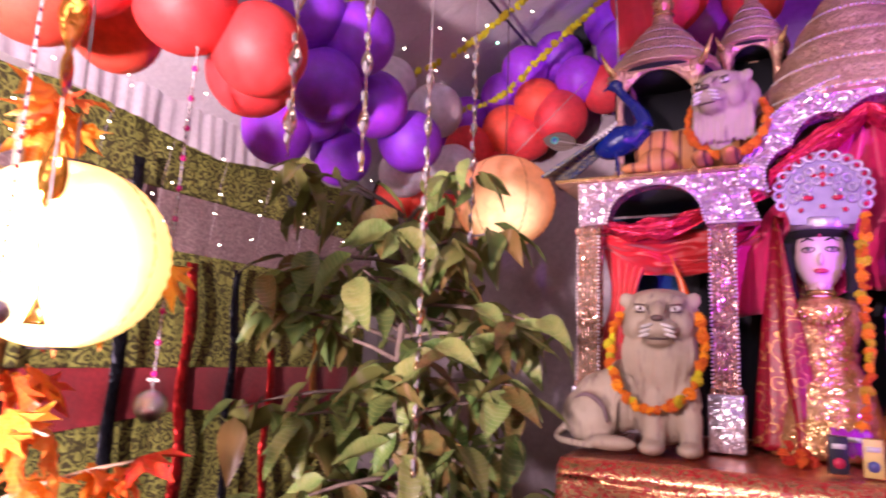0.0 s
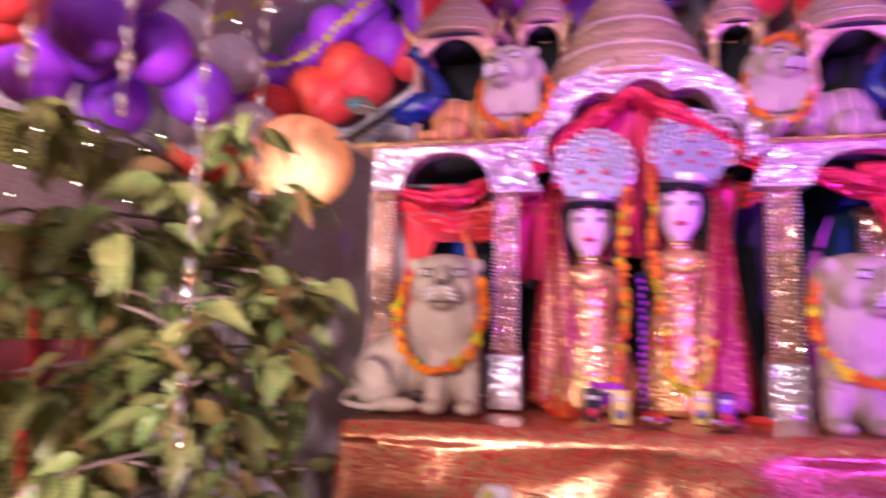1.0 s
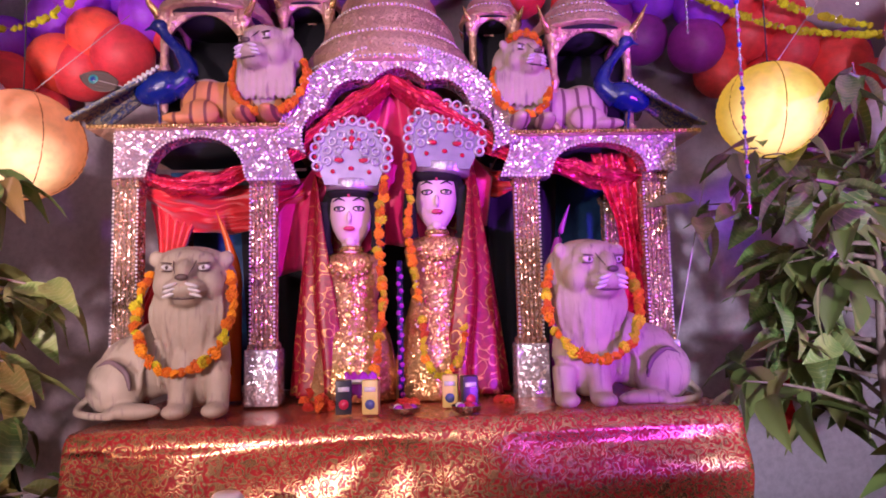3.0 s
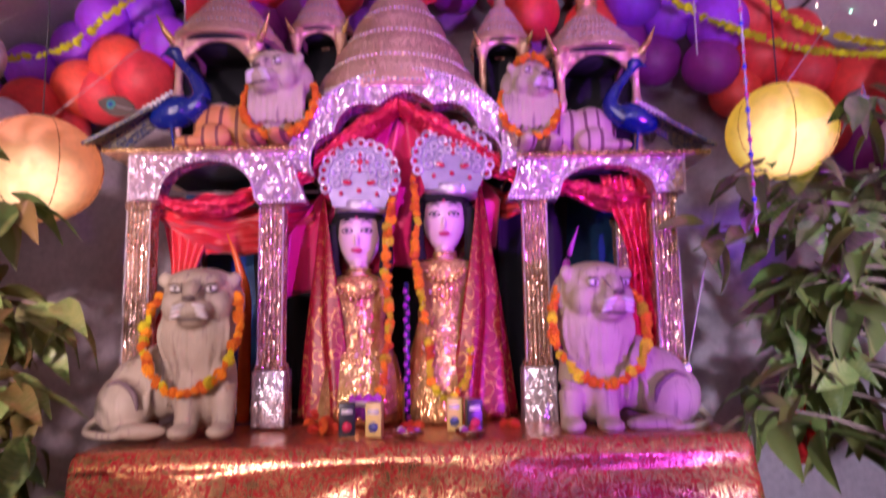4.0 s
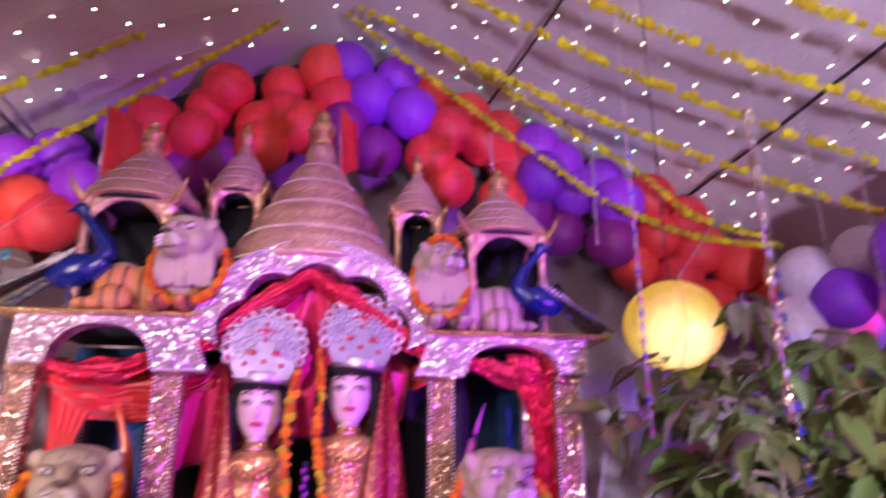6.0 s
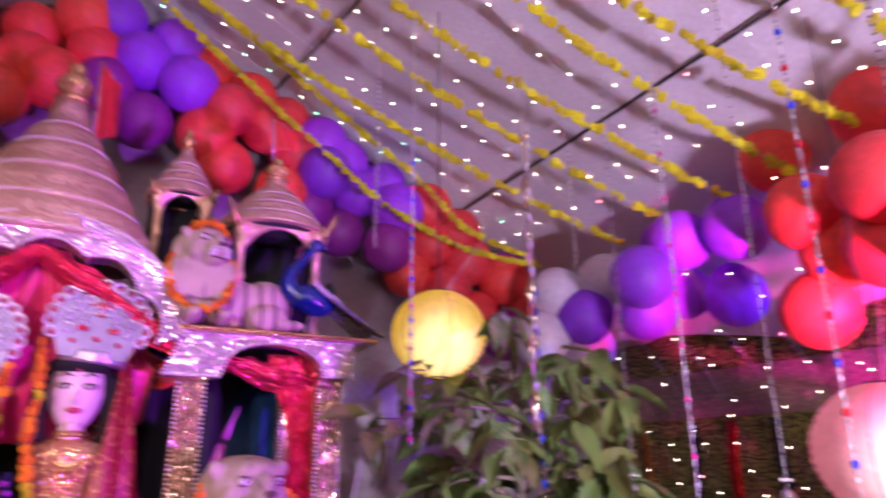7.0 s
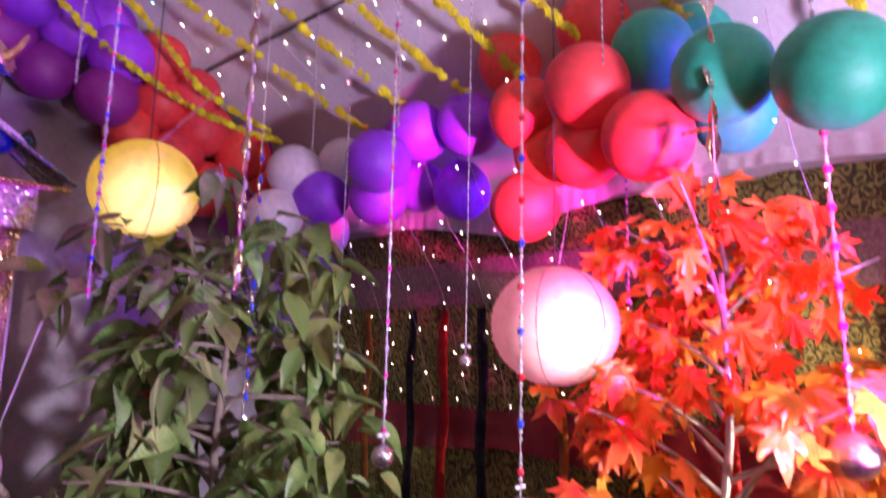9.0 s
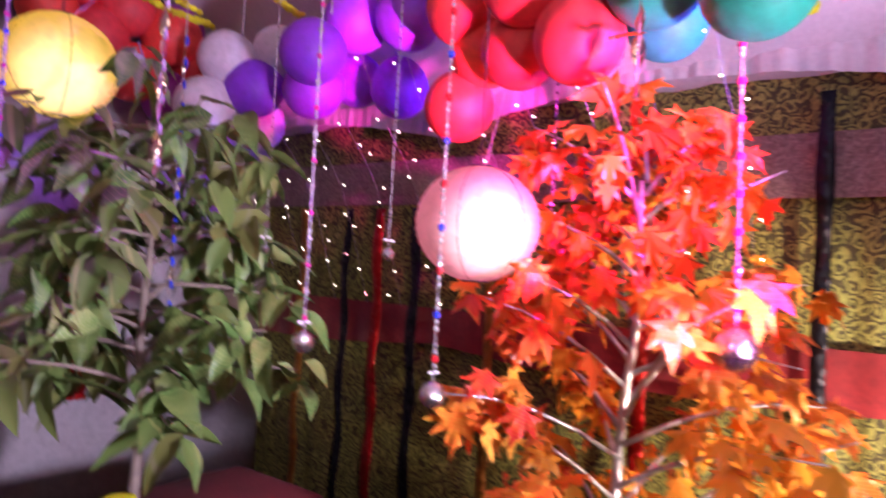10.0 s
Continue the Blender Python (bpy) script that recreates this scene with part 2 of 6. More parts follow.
def sheet(bm, fn, nu, nv, thick=0.0):
    """A cloth from fn(u, v), u and v from 0 to 1."""
    g = [[bm.verts.new(fn(i / nu, j / nv)) for j in range(nv + 1)] for i in range(nu + 1)]
    fs = [bm.faces.new((g[i][j], g[i + 1][j], g[i + 1][j + 1], g[i][j + 1])) for i in range(nu) for j in range(nv)]
    if thick:
        bmesh.ops.recalc_face_normals(bm, faces=fs)
        bmesh.ops.solidify(bm, geom=fs, thickness=thick)
    return bm


def plate(bm, outline, y, depth):
    """An outline in x and z, cut from a board of that depth."""
    a = [bm.verts.new((x, y, z)) for x, z in outline]
    b = [bm.verts.new((x, y + depth, z)) for x, z in outline]
    n = len(a)
    bm.faces.new(a), bm.faces.new(b[::-1])
    for i in range(n):
        bm.faces.new((a[i], b[i], b[(i + 1) % n], a[(i + 1) % n]))
    bmesh.ops.triangulate(bm, faces=[f for f in bm.faces if len(f.verts) > 4])
    return bm


def mesh_of(name, bm, material, smooth=True):
    me = bpy.data.meshes.new(name)
    bmesh.ops.recalc_face_normals(bm, faces=bm.faces)
    for f in bm.faces:
        f.smooth = smooth
    bm.to_mesh(me)
    bm.free()
    for k in material if isinstance(material, (list, tuple)) else [material]:
        me.materials.append(M[k] if isinstance(k, str) else k)
    return me


def part(name, bm, material, parent, label="", smooth=True):
    me = bm if isinstance(bm, bpy.types.Mesh) else mesh_of(name, bm, material, smooth)
    ob = new(name, me)
    ob.parent = parent
    return tagged(ob, label)


def thing(name, where, label, category, group="", turn=0):
    ob = new(name)
    ob.matrix_basis = pose(*where, 0, 0, turn)
    ob.empty_display_size = 0.05
    return tagged(ob, label, category, group)


def solid(name, bm, material, label, category, group="", where=None, smooth=True, kind=""):
    ob = new(name, mesh_of(name, bm, material, smooth))
    if where:
        ob.location = where
    return tagged(ob, label, category, group, kind)


B = bmesh.new

# ---- the tent ----
LEFT, RIGHT, BACK, FRONT = -2.4, 2.75, 1.0, -4.6


def roof(x):
    """Height of the tent cloth over x."""
    k = abs(x) / (2.75 if x > 0 else 2.4)
    end = 2.12 if x > 0 else 2.2
    return 3.5 - (3.5 - end) * (0.62 * k + 0.38 * k * k)


solid("floor", box(B(), (0.17, -1.8, -0.05), (5.4, 5.9, 0.1)), "floor", "dark red carpet on the ground of the tent", "floor", kind="structure")
solid("wall_back", box(B(), (0.17, BACK + 0.06, 1.8), (5.5, 0.1, 3.6)), "backcloth", "mauve cloth wall behind the shrine", "wall", kind="structure")
solid("wall_left", box(B(), (LEFT - 0.06, -1.8, 1.8), (0.1, 5.8, 3.6)), "backcloth", "mauve cloth side wall of the tent", "wall", kind="structure")
solid("wall_right", box(B(), (RIGHT + 0.06, -1.8, 1.8), (0.1, 5.8, 3.6)), "backcloth", "mauve cloth side wall of the tent", "wall", kind="structure")
solid("wall_front", box(B(), (0.17, FRONT - 0.06, 1.8), (5.5, 0.1, 3.6)), "backcloth", "mauve cloth wall at the entrance side", "wall", kind="structure")


def roof_cloth(u, v):
    x, y = LEFT + u * (RIGHT - LEFT), FRONT + v * (BACK - FRONT)
    sag = 0.035 * math.sin(y * 4.4) * math.sin(math.pi * u) + 0.02 * noise.noise((x * 2.2, y * 1.5, 0)) + 0.008 * noise.noise((x * 9, y * 5, 3))
    return (x, y, roof(x) + sag)


solid("ceiling", sheet(B(), roof_cloth, 90, 90, 0.01), "ceiling", "off-white draped tent cloth ceiling", "ceiling", kind="structure")


def hanging(name, material, label, x, side, y0, y1, z0, z1, pleats=40, depth=0.02, scallop=0.0, category="drape", tilt=0.0, nv=10):
    """A pleated cloth along a side wall; side is the way into the tent."""
    def fn(u, v):
        y = y0 + u * (y1 - y0)
        low = z0 + scallop * abs(math.sin((y + 0.25) * 1.55)) + tilt * (y - 1.0) * (1 - v)
        zz = low + v * (z1 + tilt * (y - 1.0) - low)
        return (x + side * depth * (1 + (math.sin(u * pleats * 6.28 + 9 * noise.noise((y * 2.1, 0, 7))) * 0.28 + 1.3 * noise.noise((y * 9, v * 0.8, 4)) + 1.2 * noise.noise((y * 3.1, v * 1.5, 8))) * (1.1 - 0.6 * v)), y, zz)
    return solid(name, sheet(B(), fn, pleats * 6, nv), material, label, category, kind="structure")


for x, side, tag in ((RIGHT - 0.01, -1, "right"), (LEFT + 0.01, 1, "left")):
    hanging("wall_cloth_" + tag, "damask", "green and gold damask side curtain", x, side, FRONT, BACK, 0.02, 2.3, 46, 0.012)
    hanging("valance_" + tag, "lace", "mauve lace valance across the curtain", x + side * 0.03, side, FRONT, BACK, 1.72 if side < 0 else 1.70, 1.93, 30, 0.006)
    hanging("red_band_" + tag, "band", "dark red cloth band across the curtain", x + side * 0.04, side, FRONT, BACK, 1.09, 1.25, 34, 0.008, -0.06)
    hanging("ceiling_frill_" + tag, "ceiling", "gathered white edge of the ceiling cloth", x + side * 0.09, side, FRONT, BACK, 2.01 if side < 0 else 2.09, 2.36, 85, 0.013, 0.13 if side < 0 else 0.10)

for x, side, rows in ((RIGHT - 0.09, -1, ((0.09, "red"), (-0.14, "dark"), (0.30, "dark"), (-0.55, "amber"), (0.62, "amber"), (-1.76, "dark"), (-1.2, "red"))),
                      (LEFT + 0.09, 1, ((-0.06, "dark"), (0.18, "red"), (-0.6, "dark"), (-0.3, "red"), (0.5, "amber"), (-1.0, "amber"), (-1.3, "dark")))):
    for y, tint in rows:
        if "rib_" + tint not in M:
            M["rib_" + tint] = foil("ribbon_" + tint, {"red": (0.55, 0.02, 0.02), "dark": (0.02, 0.02, 0.03), "amber": (0.55, 0.22, 0.05)}[tint], 60, 0.6, 0.4)
        top = (1.70 if side < 0 else 1.66) + (0.35 if tint == "dark" and y < -0.5 else 0)
        wide = 0.020 + 0.010 * random.random()
        solid("ribbon", sheet(B(), lambda u, v: (x + 0.01 * math.sin(v * 19 + y * 7), y + (u - 0.5) * 2 * wide * (1 + 0.12 * math.sin(v * 31)), 0.1 + v * (top - 0.1)), 2, 40, 0.002),
              "rib_" + tint, {"red": "red foil ribbon hanging down the curtain", "dark": "black ribbon hanging down the curtain", "amber": "amber foil ribbon hanging down the curtain"}[tint], "ribbon", "curtain ribbons")

# ---- the table and its brocade ----
TOP = 1.09
table = thing("offering_table", (0.03, 0.1, 0), "low wooden table hidden under brocade cloth", "table")
part("tabletop", box(B(), (0, 0, TOP - 0.03), (1.66, 0.74, 0.03), 0.004), mat("plain_wood", (0.25, 0.14, 0.07), scale=30), table)
leg = mesh_of("leg", box(B(), (0, 0, 0.525), (0.06, 0.06, 1.05), 0.004), mat("leg_wood", (0.22, 0.12, 0.06), scale=30))
for sx in (-1, 1):
    for sy in (-1, 1):
        part("leg", leg, None, table).location = (sx * 0.75, sy * 0.3, 0)


def table_cloth(u, v):
    """Over the top from the back, round the front edge and down, with swags between pinned points."""
    x = -0.80 + u * 1.675
    n1 = noise.noise((x * 4, v * 3, 2))
    if v < 0.35:
        k = v / 0.35
        y, z = 0.44 - k * 0.74, TOP + 0.006 * n1
        z += 0.012 * (u - 0.5) * 2
    elif v < 0.45:
        a = (v - 0.35) / 0.10 * math.pi / 2
        y, z = -0.30 - 0.05 * math.sin(a), TOP - 0.05 + 0.05 * math.cos(a) + 0.012 * (u - 0.5) * 2
    else:
        k = (v - 0.45) / 0.55
        z = TOP - 0.05 - k * 0.62
        fan = math.atan2(k * 0.62 + 0.05, (u - 0.48) * 1.71)
        swag = 0.007 * math.sin(fan * 7 + 5.0 * n1) * (0.25 + k) + 0.010 * noise.noise((x * 3, k * 5 + x, 11)) + 0.010 * math.sin(k * 17 + u * 3) * max(0.0, u - 0.45) * 2
        y = -0.35 - 0.05 * k + swag + 0.012 * n1
        x = x * (1 + 0.03 * k)
    return (x, y, z + 0.004 * noise.noise((x * 15, v * 12, 5)))


solid("table_cloth", sheet(B(), table_cloth, 110, 90, 0.003), "brocade", "red and gold brocade cloth draped over the table", "tablecloth")

# ---- the shrine ----
shrine = thing("temple_shrine", (0, 0, TOP), "model temple shrine in rose gold foil and silver sequins", "shrine")
Z = -TOP


def beads_along(bm, pts, step, r):
    """A dotted bead edging along a line."""
    pts = [Vector(p) for p in pts]
    left = 0.0
    for a, b in zip(pts, pts[1:]):
        d = (b - a).length
        s = left
        while s < d:
            p = a + (b - a) * (s / d)
            made = bmesh.ops.create_icosphere(bm, subdivisions=1, radius=r)["verts"]
            bmesh.ops.translate(bm, verts=made, vec=p)
            s += step
        left = s - d
    return bm


plinth_mesh = mesh_of("plinth", box(B(), (0, 0.02, 0.083), (0.10, 0.10, 0.166), 0.006), "plinth")
def fluted(bm, half, h, n=5, groove=0.004):
    """A square shaft with flutes on every side."""
    ring = []
    for side in range(4):
        for k in range(n * 4):
            u = k / (n * 4)
            d = half - groove * abs(math.sin(u * n * math.pi))
            x, y = -half + 2 * half * u, -d
            for q in range(side):
                x, y = -y, x
            ring.append((x, y))
    levels = ((0.0, 1.22), (0.014, 1.22), (0.022, 1.0), (h - 0.03, 1.0), (h - 0.02, 1.2), (h, 1.2))
    rows = [[bm.verts.new((x * k, y * k, z)) for x, y in ring] for z, k in levels]
    m = len(ring)
    for a, b in zip(rows, rows[1:]):
        for q in range(m):
            bm.faces.new((a[q], a[(q + 1) % m], b[(q + 1) % m], b[q]))
    bm.faces.new(rows[0][::-1]), bm.faces.new(rows[-1])
    return bm


column_mesh = mesh_of("column", fluted(B(), 0.034, 0.52), "column", False)
beading_mesh = mesh_of("beading", beads_along(B(), [(0, 0, 0.02), (0, 0, 0.5)], 0.012, 0.0042), "pearl")
for x, y in ((-0.815, 0.02), (-0.40, 0), (0.405, 0), (0.81, 0.02), (-0.80, 0.42), (0.80, 0.42)):
    p = part("plinth", plinth_mesh, None, shrine, "crushed silver foil plinth")
    p.location = (x, y, 0)
    c = part("column", column_mesh, None, shrine, "fluted foil column")
    c.location = (x, y + 0.02, 0.166)
    for sx in (-0.036, 0.036):
        tagged(part("beading", beading_mesh, None, c), kind="stuff").location = (sx, -0.036, 0)


def arc(cx, cz, rx, rz, a0, a1, n):
    return [(cx + rx * math.cos(radians(a0 + (a1 - a0) * i / n)), cz + rz * math.sin(radians(a0 + (a1 - a0) * i / n))) for i in range(n + 1)]


def lined_plate(bm, cols, y, depth):
    """A board from columns of x, low and high."""
    fr = [[bm.verts.new((x, yy, z)) for x, lo, hi in cols for z in (lo, hi)] for yy in (y, y + depth)]
    n = len(cols)
    for i in range(n - 1):
        a = 2 * i
        f, b = fr
        bm.faces.new((f[a], f[a + 2], f[a + 3], f[a + 1])), bm.faces.new((b[a], b[a + 1], b[a + 3], b[a + 2]))
        bm.faces.new((f[a], b[a], b[a + 2], f[a + 2])), bm.faces.new((f[a + 1], f[a + 3], b[a + 3], b[a + 1]))
    for a in (0, 2 * n - 2):
        bm.faces.new((fr[0][a], fr[0][a + 1], fr[1][a + 1], fr[1][a]))
    return bm


# the shelves lean a little: the one beside the taller image has sunk
SHELF = {-1: 1.925, 1: 1.893}
for s in (-1, 1):
    top, off = SHELF[s] - 0.008 + Z, 0.006 if s < 0 else 0.026
    cols = [(s * 0.30 + off * 0.9, 1.760 + Z, 1.772 + Z), (s * 0.315 + off, 1.760 + Z, 1.80 + Z), (s * 0.325 + off, 1.760 + Z, 1.84 + Z), (s * 0.335 + off, 1.760 + Z, top), (s * 0.45 + off, 1.760 + Z, top)]
    edge = []
    for i in range(25):
        q = i / 24
        x = 0.4505 + 0.300 * q
        low = 1.772 + (SHELF[s] - 0.028 - 1.772) * (1 - abs(2 * q - 1) ** 2.3) ** (1 / 2.0)
        cols.append((s * x + off, low + Z, top))
        edge.append((s * x + off, -0.038, low + Z))
    cols += [(s * 0.7510 + off, 1.775 + Z, top), (s * 0.84 + off, 1.775 + Z, top)]
    part("side_arch", lined_plate(B(), cols, -0.035, 0.07), "silver", shrine, "silver sequin side arch", False)
    for line in (edge, [(s * 0.837 + off, -0.038, 1.775 + Z), (s * 0.837 + off, -0.038, top)], [(s * 0.30 + off, -0.038, 1.764 + Z), (s * 0.452 + off, -0.038, 1.764 + Z)], [(s * 0.303 + off, -0.038, 1.775 + Z), (s * 0.325 + off, -0.038, 1.83 + Z), (s * 0.335 + off, -0.038, 1.88 + Z)]):
        tagged(part("bead_edging", beads_along(B(), line, 0.011, 0.005), "pearl", shrine), kind="stuff")
    part("shelf", box(B(), (s * 0.62 + off, 0.23, SHELF[s] + Z), (0.59, 0.57, 0.014), 0.003), "dome", shrine, "thin shelf carried by the columns")
    bm = beads_along(B(), [(s * 0.335 + off, -0.058, SHELF[s] + Z), (s * 0.912 + off, -0.058, SHELF[s] + Z)], 0.013, 0.0075)
    tagged(part("shelf_trim", bm, "goldtrim", shrine, "gold bead trim"), kind="stuff")
    # shade at the top of the bay, put in as a dark sheet
    part("bay_shade", box(B(), (s * 0.60, 0.26, SHELF[s] - 0.014 + Z), (0.50, 0.44, 0.006)), "dark", shrine, "dark sheet standing in for shade under the shelf")
    part("bay_back", box(B(), (s * 0.60, 0.50, 1.50 + Z), (0.52, 0.02, 0.80)), "teal", shrine, "teal cloth behind the side bay")
    part("bay_panel", sheet(B(), lambda u, v: (s * (0.33 + 0.22 * u + 0.05 * v * u), 0.44 + 0.02 * math.sin(u * 14), 1.09 + 0.80 * v + Z), 20, 6, 0.003), "dark", shrine, "dark panel over the inner half of the side bay")

# the cusped main arch
outer = arc(0.012, 1.845 + Z, 0.362, 0.328, 4, 176, 60)
inner = []
for i in range(61):
    a = 4 + 172 * i / 60
    lobe = 0.032 * abs(math.sin(radians((a - 4) / 172 * 180 * 5)))
    inner.append((0.016 + 0.285 * math.cos(radians(a)) * (1 + lobe * 2.4), 1.825 + Z + (0.244 + lobe) * math.sin(radians(a))))
part("main_arch", plate(B(), outer + inner[::-1], -0.05, 0.09), "silver", shrine, "silver sequin cusped main arch", False)
for line in (outer, inner):
    tagged(part("bead_edging", beads_along(B(), [(x, -0.053, z) for x, z in line], 0.012, 0.0055), "pearl", shrine), kind="stuff")
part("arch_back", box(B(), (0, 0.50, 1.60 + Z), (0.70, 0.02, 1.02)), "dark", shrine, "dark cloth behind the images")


BELL = ((1.0, 0.0), (1.03, 0.02), (0.99, 0.05), (0.965, 0.12), (0.90, 0.19), (0.83, 0.215), (0.845, 0.235), (0.785, 0.26), (0.765, 0.33), (0.70, 0.40), (0.62, 0.43), (0.635, 0.45), (0.575, 0.47), (0.555, 0.54), (0.50, 0.60), (0.43, 0.625), (0.445, 0.645), (0.385, 0.66), (0.365, 0.72), (0.31, 0.77), (0.25, 0.785), (0.26, 0.80), (0.205, 0.82), (0.19, 0.90), (0.15, 1.0))


def bell(r, z0, z1):
    """Stepped, bell-shaped temple roof profile."""
    return [(r * k, z0 + (z1 - z0) * h) for k, h in BELL]


def finial(r, z, h):
    return [(r, z), (r * 1.25, z + 0.08 * h), (r * 0.8, z + 0.16 * h), (r * 0.75, z + 0.22 * h), (r * 1.2, z + 0.34 * h), (r * 1.3, z + 0.48 * h), (r * 0.9, z + 0.64 * h), (r * 0.5, z + 0.74 * h), (r * 0.62, z + 0.82 * h), (r * 0.55, z + 0.92 * h), (r * 0.2, z + h)]


part("main_dome", lathe(B(), bell(0.290, 2.12 + Z, 2.63 + Z), 80, (-0.018, 0.22, 0), 1.0, 0.016), "dome", shrine, "stepped rose gold dome")
part("main_finial", lathe(B(), finial(0.042, 2.62 + Z, 0.15), 24, (-0.018, 0.22, 0)), "goldtrim", shrine, "gold finial")
for k, h in ((0.845, 0.225), (0.635, 0.44), (0.445, 0.635), (0.26, 0.793), (1.035, 0.02)):
    rr, zz = 0.290 * k, 2.12 + 0.51 * h
    tagged(part("bead_ring", beads_along(B(), [(-0.018 + rr * math.cos(a * 0.0873), 0.22 + rr * math.sin(a * 0.0873), zz + Z) for a in range(73)], 0.015, 0.0052), "pearl", shrine), kind="stuff")
part("drum", box(B(), (0, 0.28, 2.155 + Z), (0.50, 0.36, 0.05), 0.01), "dome", shrine, "foil drum under the dome")
TOWERS = ((-0.585, 0.185, 2.305, 2.545, 0.13, 0.13, -1), (-0.312, 0.118, 2.45, 2.675, 0.12, 0.34, -1), (0.350, 0.112, 2.40, 2.60, 0.11, 0.34, 1), (0.625, 0.180, 2.245, 2.455, 0.11, 0.13, 1))
for x, r, z0, z1, fh, y, side in TOWERS:
    tw = part("tower_roof", lathe(B(), bell(r, z0 + Z, z1 + Z), 56, (x, y, 0), 1.0, 0.018), "dome", shrine, "stepped foil tower roof")
    part("finial", lathe(B(), finial(r * 0.17, z1 - 0.01 + Z, fh * 0.8), 16, (x, y, 0)), "goldtrim", tw, "gold finial")
    base = SHELF[side] + 0.007
    for a in (45, 135, 225, 315):
        cx, cy = x + r * 0.93 * math.cos(radians(a)), y + r * 0.93 * math.sin(radians(a))
        h = z0 - base
        part("pillar", lathe(B(), [(0.022, 0), (0.022, 0.02), (0.013, 0.03), (0.014, h * 0.45), (0.019, h * 0.5), (0.013, h * 0.56), (0.013, h * 0.85), (0.024, h * 0.93), (0.024, h)], 12, (cx, cy, base + Z)), "dome", tw)
        # arched lintel between neighbouring pillars, with a pointed eave horn at the pillar
        bm = B()
        pa = Vector((cx, cy, 0))
        pb = Vector((x + r * 0.93 * math.cos(radians(a - 90)), y + r * 0.93 * math.sin(radians(a - 90)), 0))

        def lintel(u, v):
            p = pa.lerp(pb, u)
            low = z0 - 0.10 * r / 0.19 * (abs(2 * u - 1) ** 2.2)
            return (p.x, p.y, (low - 0.012 + (z0 + 0.012 - low + 0.012) * v) + Z)
        sheet(bm, lintel, 14, 2, 0.014)
        part("lintel", bm, "dome", tw)
        d = Vector((cx - x, cy - y, 0)).normalized()
        horn = [Vector((cx, cy, z0 + Z - 0.02)) + d * q * r * 0.42 + Vector((0, 0, q * q * r * 0.42)) for q in (0, 0.33, 0.66, 1)]
        part("eave_horn", tube(B(), horn, [0.014, 0.013, 0.009, 0.002], 6), "goldtrim", tw)
    # the kiosk's dark inside: its shade modelled as a black half-drum and disc
    part("inner_cloth", sheet(B(), lambda u, v: (x + r * 0.90 * math.cos(radians(-4 + 188 * u)), y + r * 0.58 * math.sin(radians(-4 + 188 * u)), base + (z0 + 0.01 - base) * v + Z), 20, 2, 0.004), "dark", tw, "dark sheet for the shade inside the kiosk")
    part("shade_disc", lathe(B(), [(r * 0.9, z0 - 0.006 + Z), (r * 0.9, z0 - 0.002 + Z)], 28, (x, y, 0)), "dark", tw, "dark disc for the shade under the kiosk roof")
    for k, h in ((0.845, 0.225), (0.635, 0.44), (0.445, 0.635)):
        rr, zz = r * k, z0 + (z1 - z0) * h
        tagged(part("bead_ring", beads_along(B(), [(x + rr * math.cos(a * 0.1745), y + rr * math.sin(a * 0.1745), zz + Z) for a in range(37)], 0.014, 0.0045), "pearl", tw), kind="stuff")

# ---- the drapes in the shrine ----


def swag(name, a, b, sag, width, material, label, y, folds=3, drop=(0, 0, -1), amp=0.012):
    a, b = Vector((a[0], y, a[1])), Vector((b[0], y, b[1]))

    def fn(u, v):
        p = a.lerp(b, u) + Vector((0, 0, -sag * 4 * u * (1 - u)))
        p += Vector(drop) * (v * width * (0.55 + 0.45 * math.sin(u * math.pi) + 0.18 * noise.noise((u * 3, 1, a.x * 5))))
        crease = noise.noise((u * 2.2 + a.x * 7, v * folds * 1.6 - u * 1.5, 3 + a.z)) + 0.5 * noise.noise((u * 4, v * folds * 4 + u * 2, 9))
        p.y += -amp * 2.0 * crease - 0.05 * math.sin(v * 3.14)
        p.z += 0.012 * noise.noise((u * 6, v * 4, a.x))
        return p
    return solid(name, sheet(B(), fn, 50, 36, 0.002), material, label, "drape")


swag("net_swag", (-0.01, 2.10), (-0.335, 1.86), -0.03, 0.095, "rednet", "red sequinned net gathered under the arch", 0.02, 3)
swag("net_swag", (-0.01, 2.10), (0.365, 1.86), -0.03, 0.095, "rednet", "red sequinned net gathered under the arch", 0.02, 3)


def backdrop_cloth(u, v):
    half = 0.05 + 0.30 * min(1.0, v * 1.5)
    x = (u - 0.5) * 2 * half - 0.05 * v
    fold = math.sin(u * 8 * 3.14 + 3 * noise.noise((u * 4, v * 2, 1))) * 0.03 * (0.3 + v)
    hem = 0.46 + 0.16 * (1 - u) + 0.05 * noise.noise((u * 5, 0, 2))
    return (x, 0.07 + fold + 0.12 * v, 2.10 - v * hem)


solid("satin_backdrop", sheet(B(), backdrop_cloth, 70, 30, 0.002), "pinkcloth", "pink satin cloth gathered behind the images", "drape")
swag("red_swag", (-0.775, 1.81), (-0.42, 1.86), 0.03, 0.075, "rednet", "red sequinned cloth swag in the side bay", 0.06, 3)
swag("red_swag", (-0.80, 1.80), (-0.30, 1.81), 0.02, 0.165, "redcloth", "red satin swag in the side bay", 0.17, 2, amp=0.022)
swag("red_swag", (-0.48, 1.82), (-0.14, 1.90), 0.05, 0.22, "pinkcloth", "pink satin swag beside the images", 0.26, 2, amp=0.02)
swag("red_swag", (0.47, 1.855), (0.78, 1.80), 0.0, 0.08, "rednet", "red sequinned cloth swag in the side bay", 0.08, 3)
